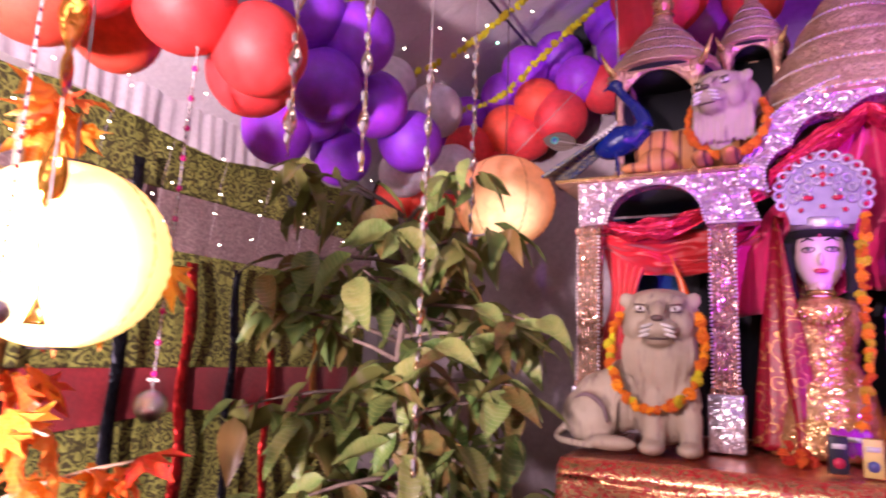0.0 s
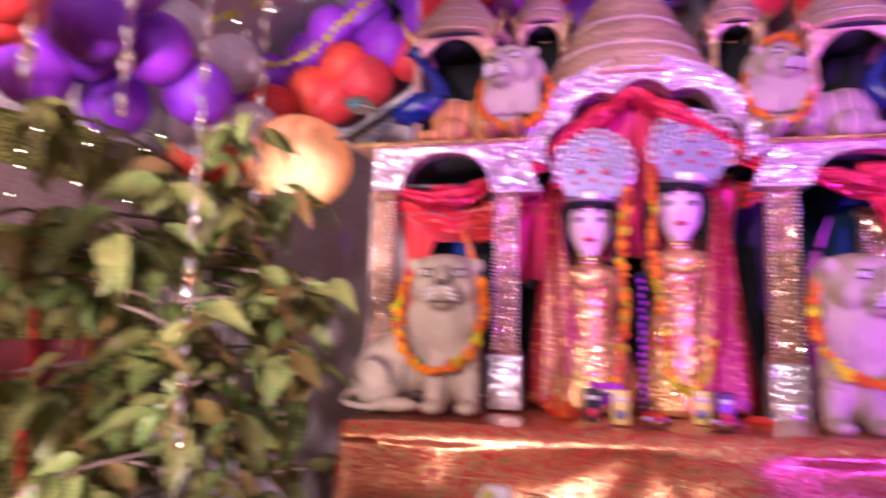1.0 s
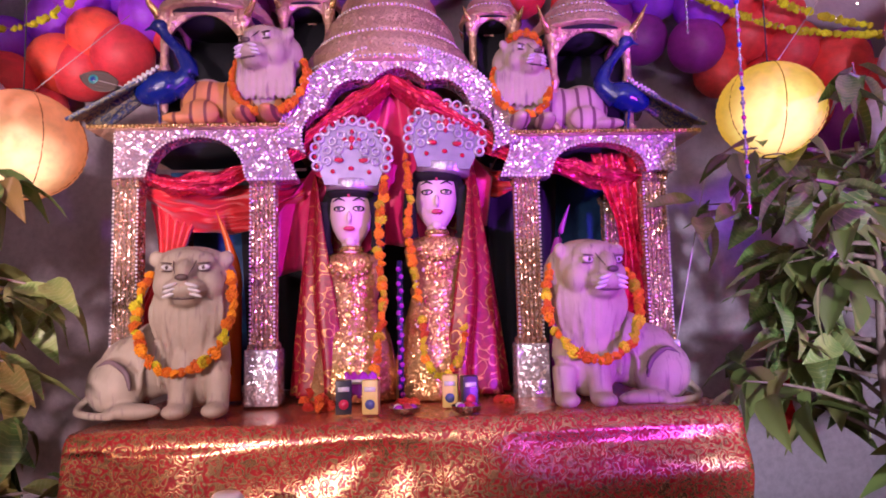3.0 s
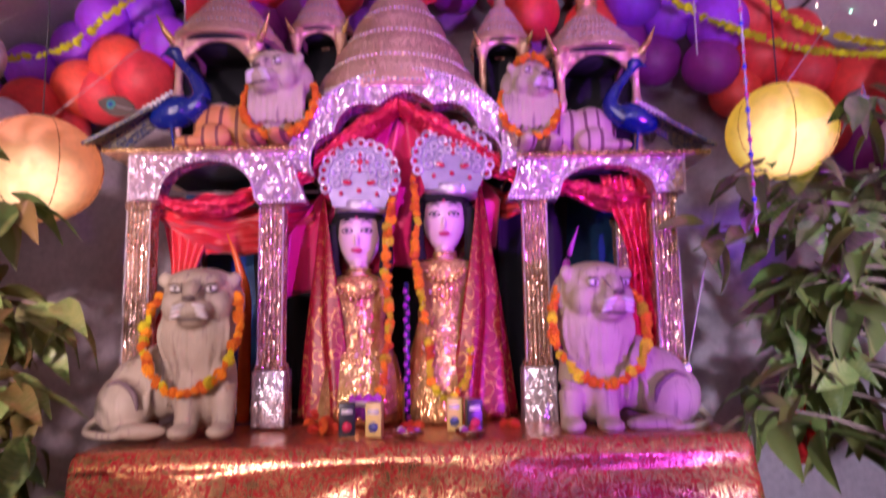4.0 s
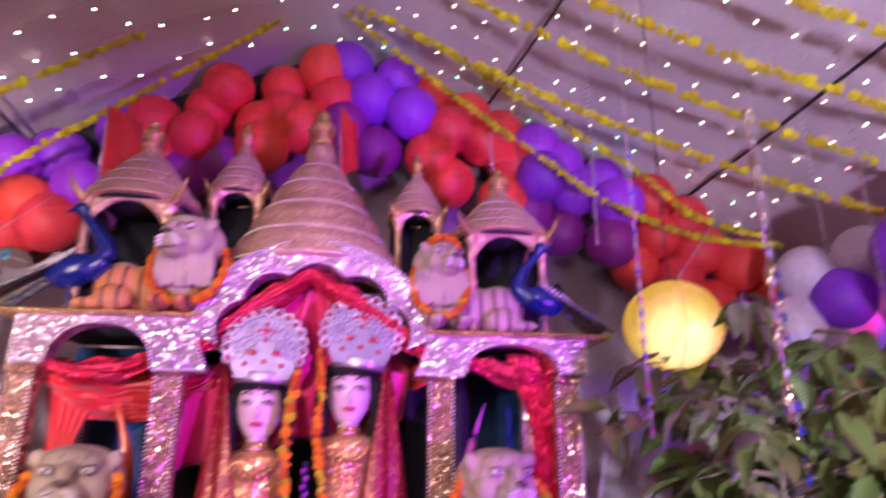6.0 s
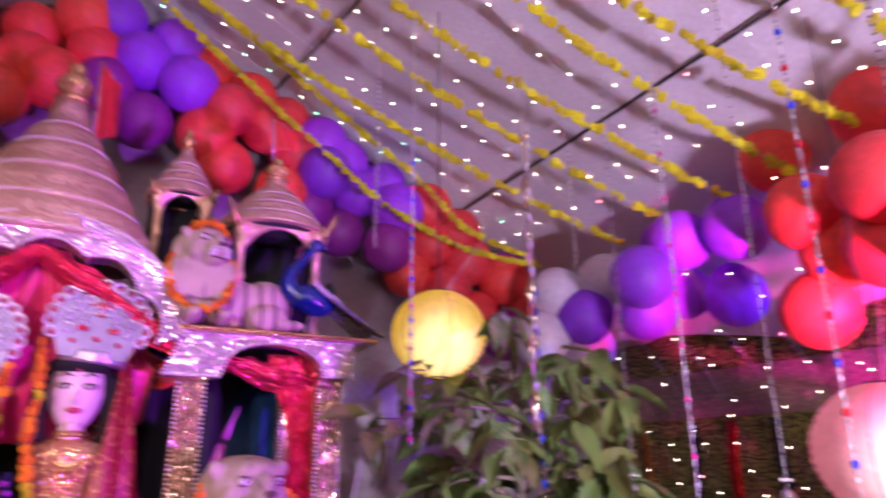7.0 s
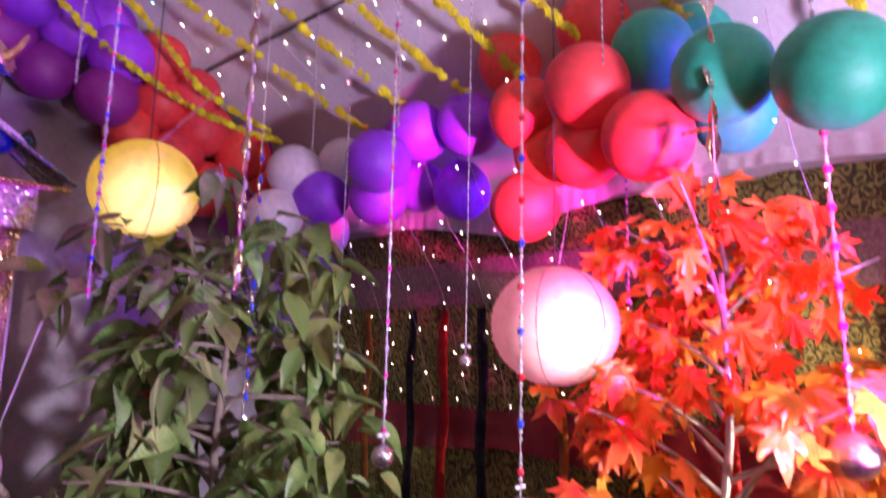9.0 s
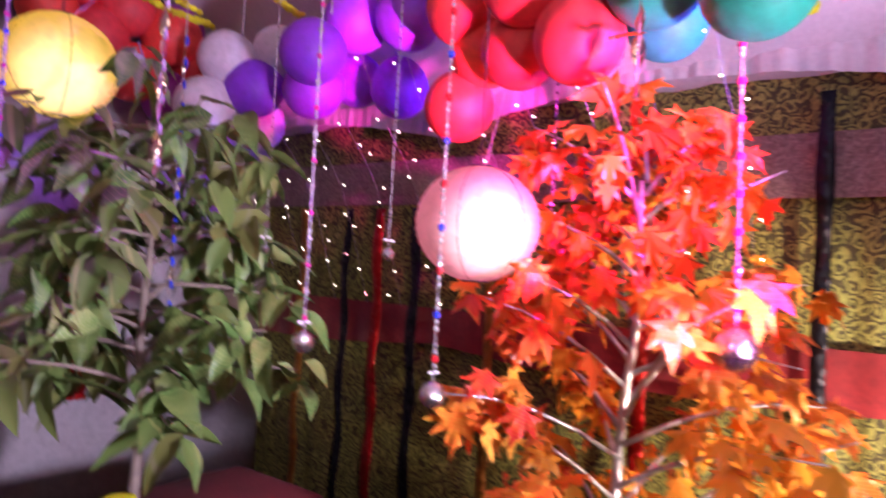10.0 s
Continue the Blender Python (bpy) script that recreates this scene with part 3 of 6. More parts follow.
swag("red_swag", (0.10, 1.98), (0.42, 1.82), 0.02, 0.10, "redcloth", "red satin swag beside the images", 0.25, 2)


def side_drape(x0, x1, z1, z0, sway, y):
    def fn(u, v):
        pinch = 1 - 0.55 * math.sin(min(1, v * 1.25) * math.pi) ** 2
        cx = (x0 + x1) / 2 + sway * v
        return (cx + (u - 0.5) * (x1 - x0) * pinch, y + 0.018 * math.sin(u * 5 * 6.28) * (0.5 + 0.5 * v), z1 + (z0 - z1) * v)
    return fn


solid("side_drape", sheet(B(), side_drape(0.63, 0.81, 1.85, 1.20, 0.07, 0.06), 40, 40, 0.002), "rednet", "red sequinned net curtain tied in the bay", "drape")
solid("side_drape", sheet(B(), side_drape(-0.80, -0.62, 1.78, 1.20, -0.06, 0.16), 40, 40, 0.002), "redcloth", "red satin curtain hanging in the bay", "drape")

# ---- paper lanterns ----
def lantern(name, where, r, colour, strength, paper, label, bulb, hot, tint, core, squash=0.93, turn=0):
    th = thing(name, where, label, "lantern", "paper lanterns", turn)
    prof = []
    n = 42
    for i in range(n + 1):
        a = -math.pi / 2 * 0.90 + math.pi * 0.90 * i / n
        k = 1.0 + (0.010 if i % 2 else -0.008)
        prof.append((r * math.cos(a) * k, r * squash * math.sin(a)))
    part("shade", lathe(B(), prof, 40), glow(name + "_paper", colour, strength, paper, bulb, 0.155, hot, core), th, "ribbed paper shade lit from inside")
    seam = mat(name + "_seam", tint, rough=0.7)
    for k in range(6):
        a = k * math.pi / 3 + 0.3
        pts = [(q[0] * 1.006 * math.cos(a), q[0] * 1.006 * math.sin(a), q[1] * 1.0) for q in prof[::3]]
        part("seam", tube(B(), pts, 0.0014, 5), seam, th)
    for s in (-1, 1):
        bm = B()
        ring = [(0.035 * r / 0.17 * math.cos(q * 0.5236), 0.035 * r / 0.17 * math.sin(q * 0.5236), s * r * squash * 0.99) for q in range(13)]
        part("wire_ring", tube(bm, ring, 0.0025, 5), "wire", th)
    top = roof(where[0]) - where[2] - 0.02
    part("cord", tube(B(), [(0, 0, r * squash * 0.98), (0.0, 0, top)], 0.002, 5), "wire", th)
    if name != "round_lantern_bright":
        part("cord", tube(B(), [(0.02, 0, r * squash * 0.98), (0.26, 0.1, r * squash + 0.28)], 0.0012, 5), "thread", th)
    return th


lantern("round_lantern_peach", (-1.09, -0.06, 1.87), 0.172, (1.0, 0.27, 0.11), 0.55, (0.35, 0.16, 0.10), "peach paper lantern glowing beside the shrine", (0.05, -0.12, -0.09), 0.8, (0.45, 0.10, 0.05), (1.0, 0.72, 0.38))
lantern("round_lantern_yellow", (1.070, -0.22, 1.902), 0.143, (0.95, 0.52, 0.04), 0.62, (0.35, 0.24, 0.06), "yellow paper lantern glowing beside the shrine", (-0.04, -0.11, -0.07), 0.7, (0.55, 0.30, 0.03), (1.0, 0.82, 0.35))
lantern("round_lantern_pink", (1.78, -1.07, 1.555), 0.165, (1.0, 0.27, 0.36), 0.46, (0.34, 0.10, 0.15), "pale pink paper lantern glowing before the red tree", (-0.09, -0.11, -0.03), 1.1, (0.65, 0.05, 0.15), (1.0, 0.80, 0.70))
lantern("round_lantern_bright", (-1.262, -1.49, 1.482), 0.163, (1.0, 0.62, 0.18), 1.5, (0.95, 0.85, 0.55), "cream paper lantern glowing very brightly", (0.05, -0.05, -0.02), 6.0, (0.8, 0.6, 0.25), (1.0, 0.90, 0.60))

# ---- balloons ----
TINTS = {"red": (0.88, 0.06, 0.06), "purple": (0.36, 0.045, 0.82), "white": (0.80, 0.68, 0.82), "green": (0.03, 0.42, 0.27), "plum": (0.30, 0.02, 0.30)}
BALLOON = {}
for k, c in TINTS.items():
    m = mat(k + "_latex", c, tuple(q * 0.9 for q in c), 0.55, scale=12, big=4, bump=0.0, per_object=0.12, through=0.6)
    prof = [(0.012, -1.16), (0.03, -1.13), (0.012, -1.10), (0.05, -1.07)] + [(math.sin(a) * (1 - 0.09 * max(0, math.cos(a))), -math.cos(a) * (1.06 if a < 1.57 else 1.0)) for a in [0.1 * math.pi + 0.9 * math.pi * i / 18 for i in range(18)]] + [(0.004, 1.0)]
    BALLOON[k] = mesh_of("balloon", lathe(B(), prof, 28), m)
SAY = {"red": "inflated red latex balloon tied in a bunch", "purple": "inflated violet latex balloon tied in a bunch", "white": "inflated white latex balloon tied in a bunch", "green": "inflated green latex balloon tied in a bunch", "plum": "inflated plum latex balloon tied in a bunch"}


def balloon(p, r, tint, group, to=None):
    ob = new("balloon", BALLOON[tint])
    d = (Vector(to) - Vector(p)) if to else Vector((random.uniform(-1, 1), random.uniform(0.2, 1), random.uniform(-0.6, 0.9)))
    q = (-d).to_track_quat("Z", "Y").to_matrix().to_4x4()
    ob.matrix_basis = Matrix.Translation(p) @ q @ Matrix.Diagonal((r, r, r * 1.03, 1))
    return tagged(ob, SAY[tint], "balloon", group)


EAVE = {
    "white": [(1.89, 0.26, 2.22), (2.05, 0.13, 2.27), (1.82, 0.29, 2.02), (2.13, 0.36, 2.02)],
    "purple": [(1.96, 0.17, 2.11), (1.88, -0.26, 2.17), (2.04, -0.30, 2.32), (2.24, -0.06, 2.40), (2.29, -0.04, 2.62), (2.08, -0.52, 2.31), (1.99, -0.15, 2.08), (2.29, -0.07, 2.20), (2.25, -0.35, 2.12)],
    "red": [(2.10, -0.69, 2.51), (2.05, -1.05, 2.50), (1.84, -1.14, 2.21), (1.95, -0.86, 2.23), (2.03, -0.90, 2.12), (1.95, -1.07, 2.07), (1.84, -1.31, 2.03), (2.05, -0.79, 1.96)],
    "green": [(1.95, -1.28, 2.31), (1.81, -1.51, 2.13), (2.15, -1.42, 2.16), (1.73, -1.75, 2.04), (2.12, -1.33, 2.38)]}
for tint, rows in EAVE.items():
    for p in rows:
        balloon(p, 0.112 + 0.006 * random.random(), tint, "eave balloons", (2.2, p[1] * 0.9 - 0.05, 2.25))
EAVE_LEFT = {
    "red": [(-1.73, -1.13, 2.14), (-1.42, -1.18, 2.11), (-1.60, -1.41, 2.07), (-1.33, -1.03, 2.05), (-1.43, -0.95, 2.04), (-1.54, -1.35, 2.15)],
    "purple": [(-1.47, -0.71, 2.34), (-1.39, -0.56, 2.30), (-1.46, -0.62, 2.14), (-1.71, -0.54, 2.06), (-1.47, -0.34, 2.18), (-1.43, -0.15, 2.10), (-1.65, -0.27, 2.04), (-1.63, -0.46, 2.15)],
    "white": [(-1.71, 0.12, 2.47), (-1.53, 0.20, 2.35), (-1.55, 0.42, 2.16), (-1.76, 0.35, 2.15)]}
for tint, rows in EAVE_LEFT.items():
    for p in rows:
        balloon(p, 0.112 + 0.006 * random.random(), tint, "eave balloons", (-1.75, p[1] - 0.03, 2.2))
# the garland of balloons along the gable
random.seed(4)
x = -2.0
while x < 2.12:
    edge = roof(x)
    for row in range(3):
        px, pz = x + random.uniform(-0.05, 0.05) + 0.07 * (row % 2), edge - 0.20 - row * 0.165 + random.uniform(-0.03, 0.03)
        if abs(x) > 1.0 and row == 2 and random.random() < 0.1:
            continue
        if x < -1.15:
            tint = "purple" if row == 0 else "red"
        elif x < -0.95:
            tint = ("purple", "purple", "red")[row]
        elif x < -0.1:
            tint = ("red", "red", "plum")[row] if x < -0.3 else ("red", "red", "red")[row]
        elif x < 0.38:
            tint = ("purple", "purple", "plum")[row]
        elif x < 0.82:
            tint = ("red", "red", "red")[row]
        elif x < 1.42:
            tint = ("purple", "purple", "plum")[row] if random.random() > 0.12 else "red"
        elif x < 1.95:
            tint = "red"
        else:
            tint = ("plum", "red", "plum")[row]
        balloon((px, BACK - 0.18 - random.uniform(0, 0.12) - 0.04 * (row == 1), pz), random.uniform(0.112, 0.128), tint, "gable balloons", (x, BACK, edge - 0.3))
    x += 0.172

# ---- marigold garlands ----
bm = B()
for lay, (rr, n, h) in enumerate(((1.0, 10, -0.25), (0.85, 9, 0.1), (0.55, 6, 0.42))):
    for k in range(n):
        a = 6.283 * (k + 0.5 * lay) / n
        c = (rr * 0.72 * math.cos(a), rr * 0.72 * math.sin(a), h)
        made = bmesh.ops.create_icosphere(bm, subdivisions=1, radius=0.36)["verts"]
        bmesh.ops.transform(bm, matrix=Matrix.Translation(c) @ Matrix.Rotation(a, 4, "Z") @ Matrix.Rotation(0.5 - lay * 0.2, 4, "Y") @ Matrix.Diagonal((1, 0.8, 0.5, 1)), verts=made)
ball(bm, (0, 0, 0), (0.7, 0.7, 0.5), 8, 5)
M["marigold"] = mat("marigold_petals", (0.85, 0.27, 0.01), (0.70, 0.16, 0.005), 0.7, scale=40, per_object=0.25, through=0.1)
M["yellow_flower"] = mat("yellow_petals", (0.74, 0.66, 0.02), (0.62, 0.52, 0.012), 0.7, scale=40, per_object=0.25)
M["orange_flower"] = mat("red_orange_petals", (0.75, 0.09, 0.01), (0.5, 0.05, 0.01), 0.7, scale=40, per_object=0.2)
bm2 = bm.copy()
bm3 = bm.copy()
FLOWER = {"marigold": mesh_of("flower", bm, "marigold"), "yellow_flower": mesh_of("flower", bm2, "yellow_flower"), "orange_flower": mesh_of("flower", bm3, "orange_flower")}


def along(pts, step):
    pts = [Vector(p) for p in pts]
    out, left = [], 0.0
    for a, b in zip(pts, pts[1:]):
        d, s = (b - a).length, left
        while s < d:
            out.append(a.lerp(b, s / d))
            s += step
        left = s - d
    return out


def smooth_line(pts, n=8):
    pts = [Vector(p) for p in pts]
    out = []
    for i in range(len(pts) - 1):
        p0, p1, p2, p3 = pts[max(i - 1, 0)], pts[i], pts[i + 1], pts[min(i + 2, len(pts) - 1)]
        for k in range(n):
            t = k / n
            out.append(0.5 * (2 * p1 + (p2 - p0) * t + (2 * p0 - 5 * p1 + 4 * p2 - p3) * t * t + (3 * p1 - p0 - 3 * p2 + p3) * t ** 3))
    return out + [pts[-1]]


def garland(name, pts, r, step, label, flower="marigold", group="", other=None, gap=0.0):
    line = smooth_line(pts)
    th = thing(name, tuple(line[0]), label, "garland", group)
    o = line[0]
    part("string", tube(B(), [p - o for p in line], 0.0016, 4), "thread", th)
    for p in along(line, step):
        if random.random() < gap:
            continue
        f = part("flower", FLOWER[other if other and random.random() < 0.25 else flower], None, th)
        f.matrix_basis = Matrix.Translation(p - o + Vector([random.uniform(-1, 1) * r * 0.25 for q in range(3)])) @ Euler([random.uniform(0, 6.3) for q in range(3)]).to_matrix().to_4x4() @ Matrix.Scale(r * random.uniform(0.8, 1.2), 4)
    return th


def loop(c, rx, rz, y0, y1, a0=-205, a1=25, n=14):
    """A garland round a neck: hangs lowest in front."""
    return [(c[0] + rx * math.cos(radians(a0 + (a1 - a0) * i / n)), c[1] + y0 + (y1 - y0) * math.sin(math.pi * i / n), c[2] + rz * math.sin(radians(a0 + (a1 - a0) * i / n))) for i in range(n + 1)]


# ---- animal statues, each one cast piece ----
def fuse(bm, voxel, rounds=6):
    """Melts overlapping masses into one skin."""
    me = bpy.data.meshes.new("mould")
    bm.to_mesh(me)
    bm.free()
    ob = new("mould", me)
    re = ob.modifiers.new("skin", "REMESH")
    re.mode, re.voxel_size = "VOXEL", voxel
    sm = ob.modifiers.new("soft", "SMOOTH")
    sm.factor, sm.iterations = 0.5, rounds
    bpy.context.view_layer.update()
    done = bpy.data.meshes.new_from_object(ob.evaluated_get(bpy.context.evaluated_depsgraph_get()))
    out = B()
    out.from_mesh(done)
    bpy.data.objects.remove(ob)
    return out


def paint(bm, start, index):
    bm.faces.ensure_lookup_table()
    for f in bm.faces[start:]:
        f.material_index = index


M["white_paint"] = mat("white_enamel", (0.80, 0.76, 0.78), rough=0.35, coat=0.3)
M["crease_paint"] = mat("mauve_brown_paint", (0.20, 0.13, 0.15), rough=0.6)
M["dark_paint"] = mat("dark_brown_paint", (0.12, 0.075, 0.075), rough=0.4)
M["blue_paint"] = mat("peacock_blue", (0.004, 0.010, 0.22), (0.004, 0.02, 0.15), 0.25, scale=60, coat=0.4)
M["feather"] = motif("feather_print", (0.05, 0.08, 0.20), (0.35, 0.32, 0.22), 40, 0.45, width=0.3)


def tiger_coat(name, base, stripe):
    m, t, b = tree_of(name)
    co = coords(t, (1, 0.4, 0.3))
    w = node(t, "ShaderNodeTexWave", Scale=7.0, Distortion=3.0)
    w.inputs["Detail"].default_value = 2.0
    t.links.new(co, w.inputs["Vector"])
    n = node(t, "ShaderNodeTexNoise", Scale=25.0, Detail=4.0)
    t.links.new(co, n.inputs["Vector"])
    g = mix(t, ramp(t, n.outputs["Fac"], 0.3, 0.7), base, tuple(q * 0.75 for q in base))
    t.links.new(mix(t, ramp(t, w.outputs["Fac"], 0.16, 0.08), g, stripe), b.inputs["Base Color"])
    b.inputs["Roughness"].default_value = 0.6
    bumped(t, b, n.outputs["Fac"], 0.2)
    return m


M["tiger_orange"] = tiger_coat("striped_orange_plaster", (0.62, 0.26, 0.10), (0.16, 0.05, 0.04))
M["tiger_pale"] = tiger_coat("striped_pale_plaster", (0.55, 0.38, 0.38), (0.16, 0.06, 0.10))


def face(bm, c, k, yaw, tip=0.0):
    """Whisker pads, nose, eyes and ears for a head centred at c."""
    m = Matrix.Translation(c) @ Matrix.Rotation(yaw, 4, "Z") @ Matrix.Rotation(tip, 4, "X") @ Matrix.Scale(k, 4)
    n0 = len(bm.faces)
    turned = Matrix.Rotation(yaw, 4, "Z")
    for s in (-1, 1):
        for q in range(3):
            ball(bm, m @ Vector((s * (0.028 + 0.003 * q), -0.141 + 0.006 * q, -0.030 - 0.013 * q)), (0.021 * k, 0.010 * k, 0.0058 * k), 10, 6, turned @ Matrix.Rotation(s * 0.3, 4, "Y"))
        ball(bm, m @ Vector((s * 0.050, -0.090, 0.022)), (0.017 * k, 0.010 * k, 0.0085 * k), 10, 6, turned @ Matrix.Rotation(-s * 0.2, 4, "Y"))
    paint(bm, n0, 1)
    n0 = len(bm.faces)
    ball(bm, m @ Vector((0, -0.140, -0.008)), (0.019 * k, 0.009 * k, 0.010 * k), 10, 6, turned)
    for s in (-1, 1):
        ball(bm, m @ Vector((s * 0.049, -0.0970, 0.022)), 0.0055 * k, 8, 6)
        ball(bm, m @ Vector((s * 0.050, -0.094, 0.034)), (0.020 * k, 0.008 * k, 0.0028 * k), 8, 6, turned @ Matrix.Rotation(-s * 0.10, 4, "Y"))
        ball(bm, m @ Vector((s * 0.052, -0.090, 0.012)), (0.017 * k, 0.009 * k, 0.0025 * k), 8, 6, turned)
        tube(bm, [m @ Vector((s * 0.018, -0.132, 0.002)), m @ Vector((s * 0.026, -0.118, 0.020)), m @ Vector((s * 0.030, -0.100, 0.040))], [0.001 * k, 0.0025 * k, 0.001 * k], 6)
    ball(bm, m @ Vector((0, -0.124, -0.066)), (0.034 * k, 0.010 * k, 0.0035 * k), 10, 6, turned)
    paint(bm, n0, 2)


def head_mass(bm, c, k, yaw, tip=0.0):
    m = Matrix.Translation(c) @ Matrix.Rotation(yaw, 4, "Z") @ Matrix.Rotation(tip, 4, "X") @ Matrix.Scale(k, 4)
    r3 = Matrix.Rotation(yaw, 4, "Z")
    for p, r in (((0, 0, 0), (0.108, 0.095, 0.085)), ((0, -0.055, 0.040), (0.078, 0.048, 0.040)), ((0, -0.095, -0.038), (0.060, 0.050, 0.034)), ((0, -0.080, -0.068), (0.045, 0.045, 0.024)), ((0, -0.092, 0.006), (0.030, 0.052, 0.040)),
                 ((-0.098, -0.02, 0.052), (0.022, 0.016, 0.024)), ((0.098, -0.02, 0.052), (0.022, 0.016, 0.024)), ((-0.06, -0.045, -0.025), (0.04, 0.045, 0.05)), ((0.06, -0.045, -0.025), (0.04, 0.045, 0.05))):
        ball(bm, m @ Vector(p), tuple(q * k for q in r), 14, 10, r3)
    for p, r in (((0, 0.035, -0.015), (0.122, 0.075, 0.105)), ((0, 0.0, 0.045), (0.100, 0.080, 0.045)), ((0, 0.01, -0.085), (0.100, 0.075, 0.080))):
        ball(bm, m @ Vector(p), tuple(q * k for q in r), 16, 12, r3)


def sitting_lion(where, side, yaw):
    """Seated, its rump to the side given, head to the front."""
    bm = B()
    s = side
    for p, r in (((0, 0.015, 0.28), (0.100, 0.085, 0.12)), ((-s * 0.005, -0.02, 0.21), (0.088, 0.066, 0.12)), ((0, 0.01, 0.13), (0.098, 0.085, 0.115)), ((s * 0.09, 0.03, 0.155), (0.11, 0.080, 0.105)), ((s * 0.16, 0.035, 0.125), (0.11, 0.085, 0.095)),
                 ((s * 0.235, 0.035, 0.085), (0.065, 0.08, 0.078)), ((s * 0.195, -0.035, 0.078), (0.078, 0.062, 0.080)), ((s * 0.13, -0.088, 0.021), (0.075, 0.032, 0.022)), ((s * 0.012, -0.100, 0.020), (0.036, 0.052, 0.021)), ((-s * 0.085, -0.090, 0.020), (0.034, 0.052, 0.021))):
        ball(bm, p, r, 16, 12)
    tube(bm, smooth_line([(s * 0.005, -0.03, 0.19), (s * 0.010, -0.055, 0.10), (s * 0.012, -0.075, 0.02)], 4), [0.052, 0.050, 0.048, 0.045, 0.040, 0.036, 0.033, 0.032, 0.032], 12)
    tube(bm, smooth_line([(-s * 0.055, -0.02, 0.19), (-s * 0.078, -0.045, 0.10), (-s * 0.085, -0.065, 0.02)], 4), [0.048, 0.046, 0.044, 0.041, 0.037, 0.034, 0.031, 0.030, 0.030], 12)
    for q in range(13):
        x = -0.090 + 0.015 * q
        y = -0.088 * math.cos(x * 9.5) - 0.004
        low = 0.175 + 0.018 * math.sin(q * 2.7) + 3.0 * x * x
        tube(bm, smooth_line([(x * 0.95, y + 0.012, 0.335), (x * 1.05 + 0.004 * math.sin(q), y - 0.002, 0.27), (x * 0.92, y + 0.010, low)], 4), [0.004, 0.007, 0.008, 0.009, 0.009, 0.008, 0.007, 0.005, 0.002], 7)
    for q in range(4):
        tube(bm, smooth_line([(s * (0.06 + 0.045 * q), -0.052 + 0.004 * q, 0.17 - 0.012 * q), (s * (0.075 + 0.045 * q), -0.060, 0.12), (s * (0.07 + 0.05 * q), -0.055, 0.07)], 4), [0.002, 0.005, 0.007, 0.008, 0.008, 0.008, 0.007, 0.005, 0.002], 7)
    tube(bm, smooth_line([(s * 0.285, 0.04, 0.06), (s * 0.300, -0.03, 0.02), (s * 0.24, -0.095, 0.014), (s * 0.17, -0.115, 0.012)], 4), 0.011, 8)
    c = (0, -0.015, 0.375)
    head_mass(bm, c, 0.95, yaw)
    bm = fuse(bm, 0.0055, 3)
    n0 = len(bm.faces)
    tube(bm, smooth_line([(s * 0.135, -0.092, 0.075), (s * 0.150, -0.084, 0.120), (s * 0.200, -0.070, 0.150), (s * 0.250, -0.052, 0.125)], 5), [0.003, 0.004, 0.006, 0.007, 0.008, 0.008, 0.008, 0.008, 0.008, 0.007, 0.006, 0.006, 0.005, 0.004, 0.003, 0.002], 7)
    paint(bm, n0, 3)
    face(bm, c, 0.95, yaw)
    ob = solid("lion_statue", bm, ["stone", "white_paint", "dark_paint", "crease_paint"], "seated grey plaster lion statue on the brocade", "statue", "lion statues", where)
    return ob


sitting_lion((-0.560, -0.13, TOP + 0.003), -1, 0.10)
sitting_lion((0.545, -0.13, TOP + 0.003), 1, 0.30)
garland("marigold_garland", [(-0.565 + x, -0.155 + y, TOP + z) for x, y, z in loop((0, 0, 0.29), 0.128, 0.165, 0.0, -0.10, -215, 35)], 0.0165, 0.019, "orange marigold garland round the lion's neck", "marigold", "lion garlands", "yellow_flower")
garland("marigold_garland", [(0.545 + x, -0.155 + y, TOP + z) for x, y, z in loop((0, 0, 0.29), 0.128, 0.160, 0.0, -0.10, -215, 35)], 0.0165, 0.019, "orange marigold garland round the lion's neck", "marigold", "lion garlands", "yellow_flower")


def resting_beast(name, where, side, coat, k, yaw, tip, label):
    bm = B()
    s = side
    for p, r in (((s * 0.20, 0.03, 0.085), (0.085, 0.07, 0.085)), ((s * 0.10, 0.03, 0.085), (0.12, 0.065, 0.08)), ((s * 0.01, 0.02, 0.12), (0.08, 0.07, 0.11)), ((-s * 0.02, -0.09, 0.022), (0.032, 0.08, 0.022)), ((s * 0.06, -0.08, 0.022), (0.032, 0.075, 0.022)), ((s * 0.20, -0.045, 0.04), (0.06, 0.03, 0.04)), ((s * 0.26, -0.06, 0.02), (0.05, 0.025, 0.018))):
        ball(bm, p, r, 16, 12)
    for q in range(9):
        ball(bm, (-0.08 + 0.02 * q, -0.058, 0.135), (0.011, 0.018, 0.065), 8, 8)
    c = (-s * 0.0, -0.02, 0.235)
    head_mass(bm, c, k, yaw, tip)
    bm = fuse(bm, 0.006, 3)
    for f in bm.faces:
        p = f.calc_center_median()
        if p.z > 0.15 or (p.y < -0.035 and abs(p.x) < 0.09 and p.z > 0.05):
            f.material_index = 3
    face(bm, c, k, yaw, tip)
    return solid(name, bm, [coat, "white_paint", "dark_paint", "stone"], label, "statue", "shelf statues", where)


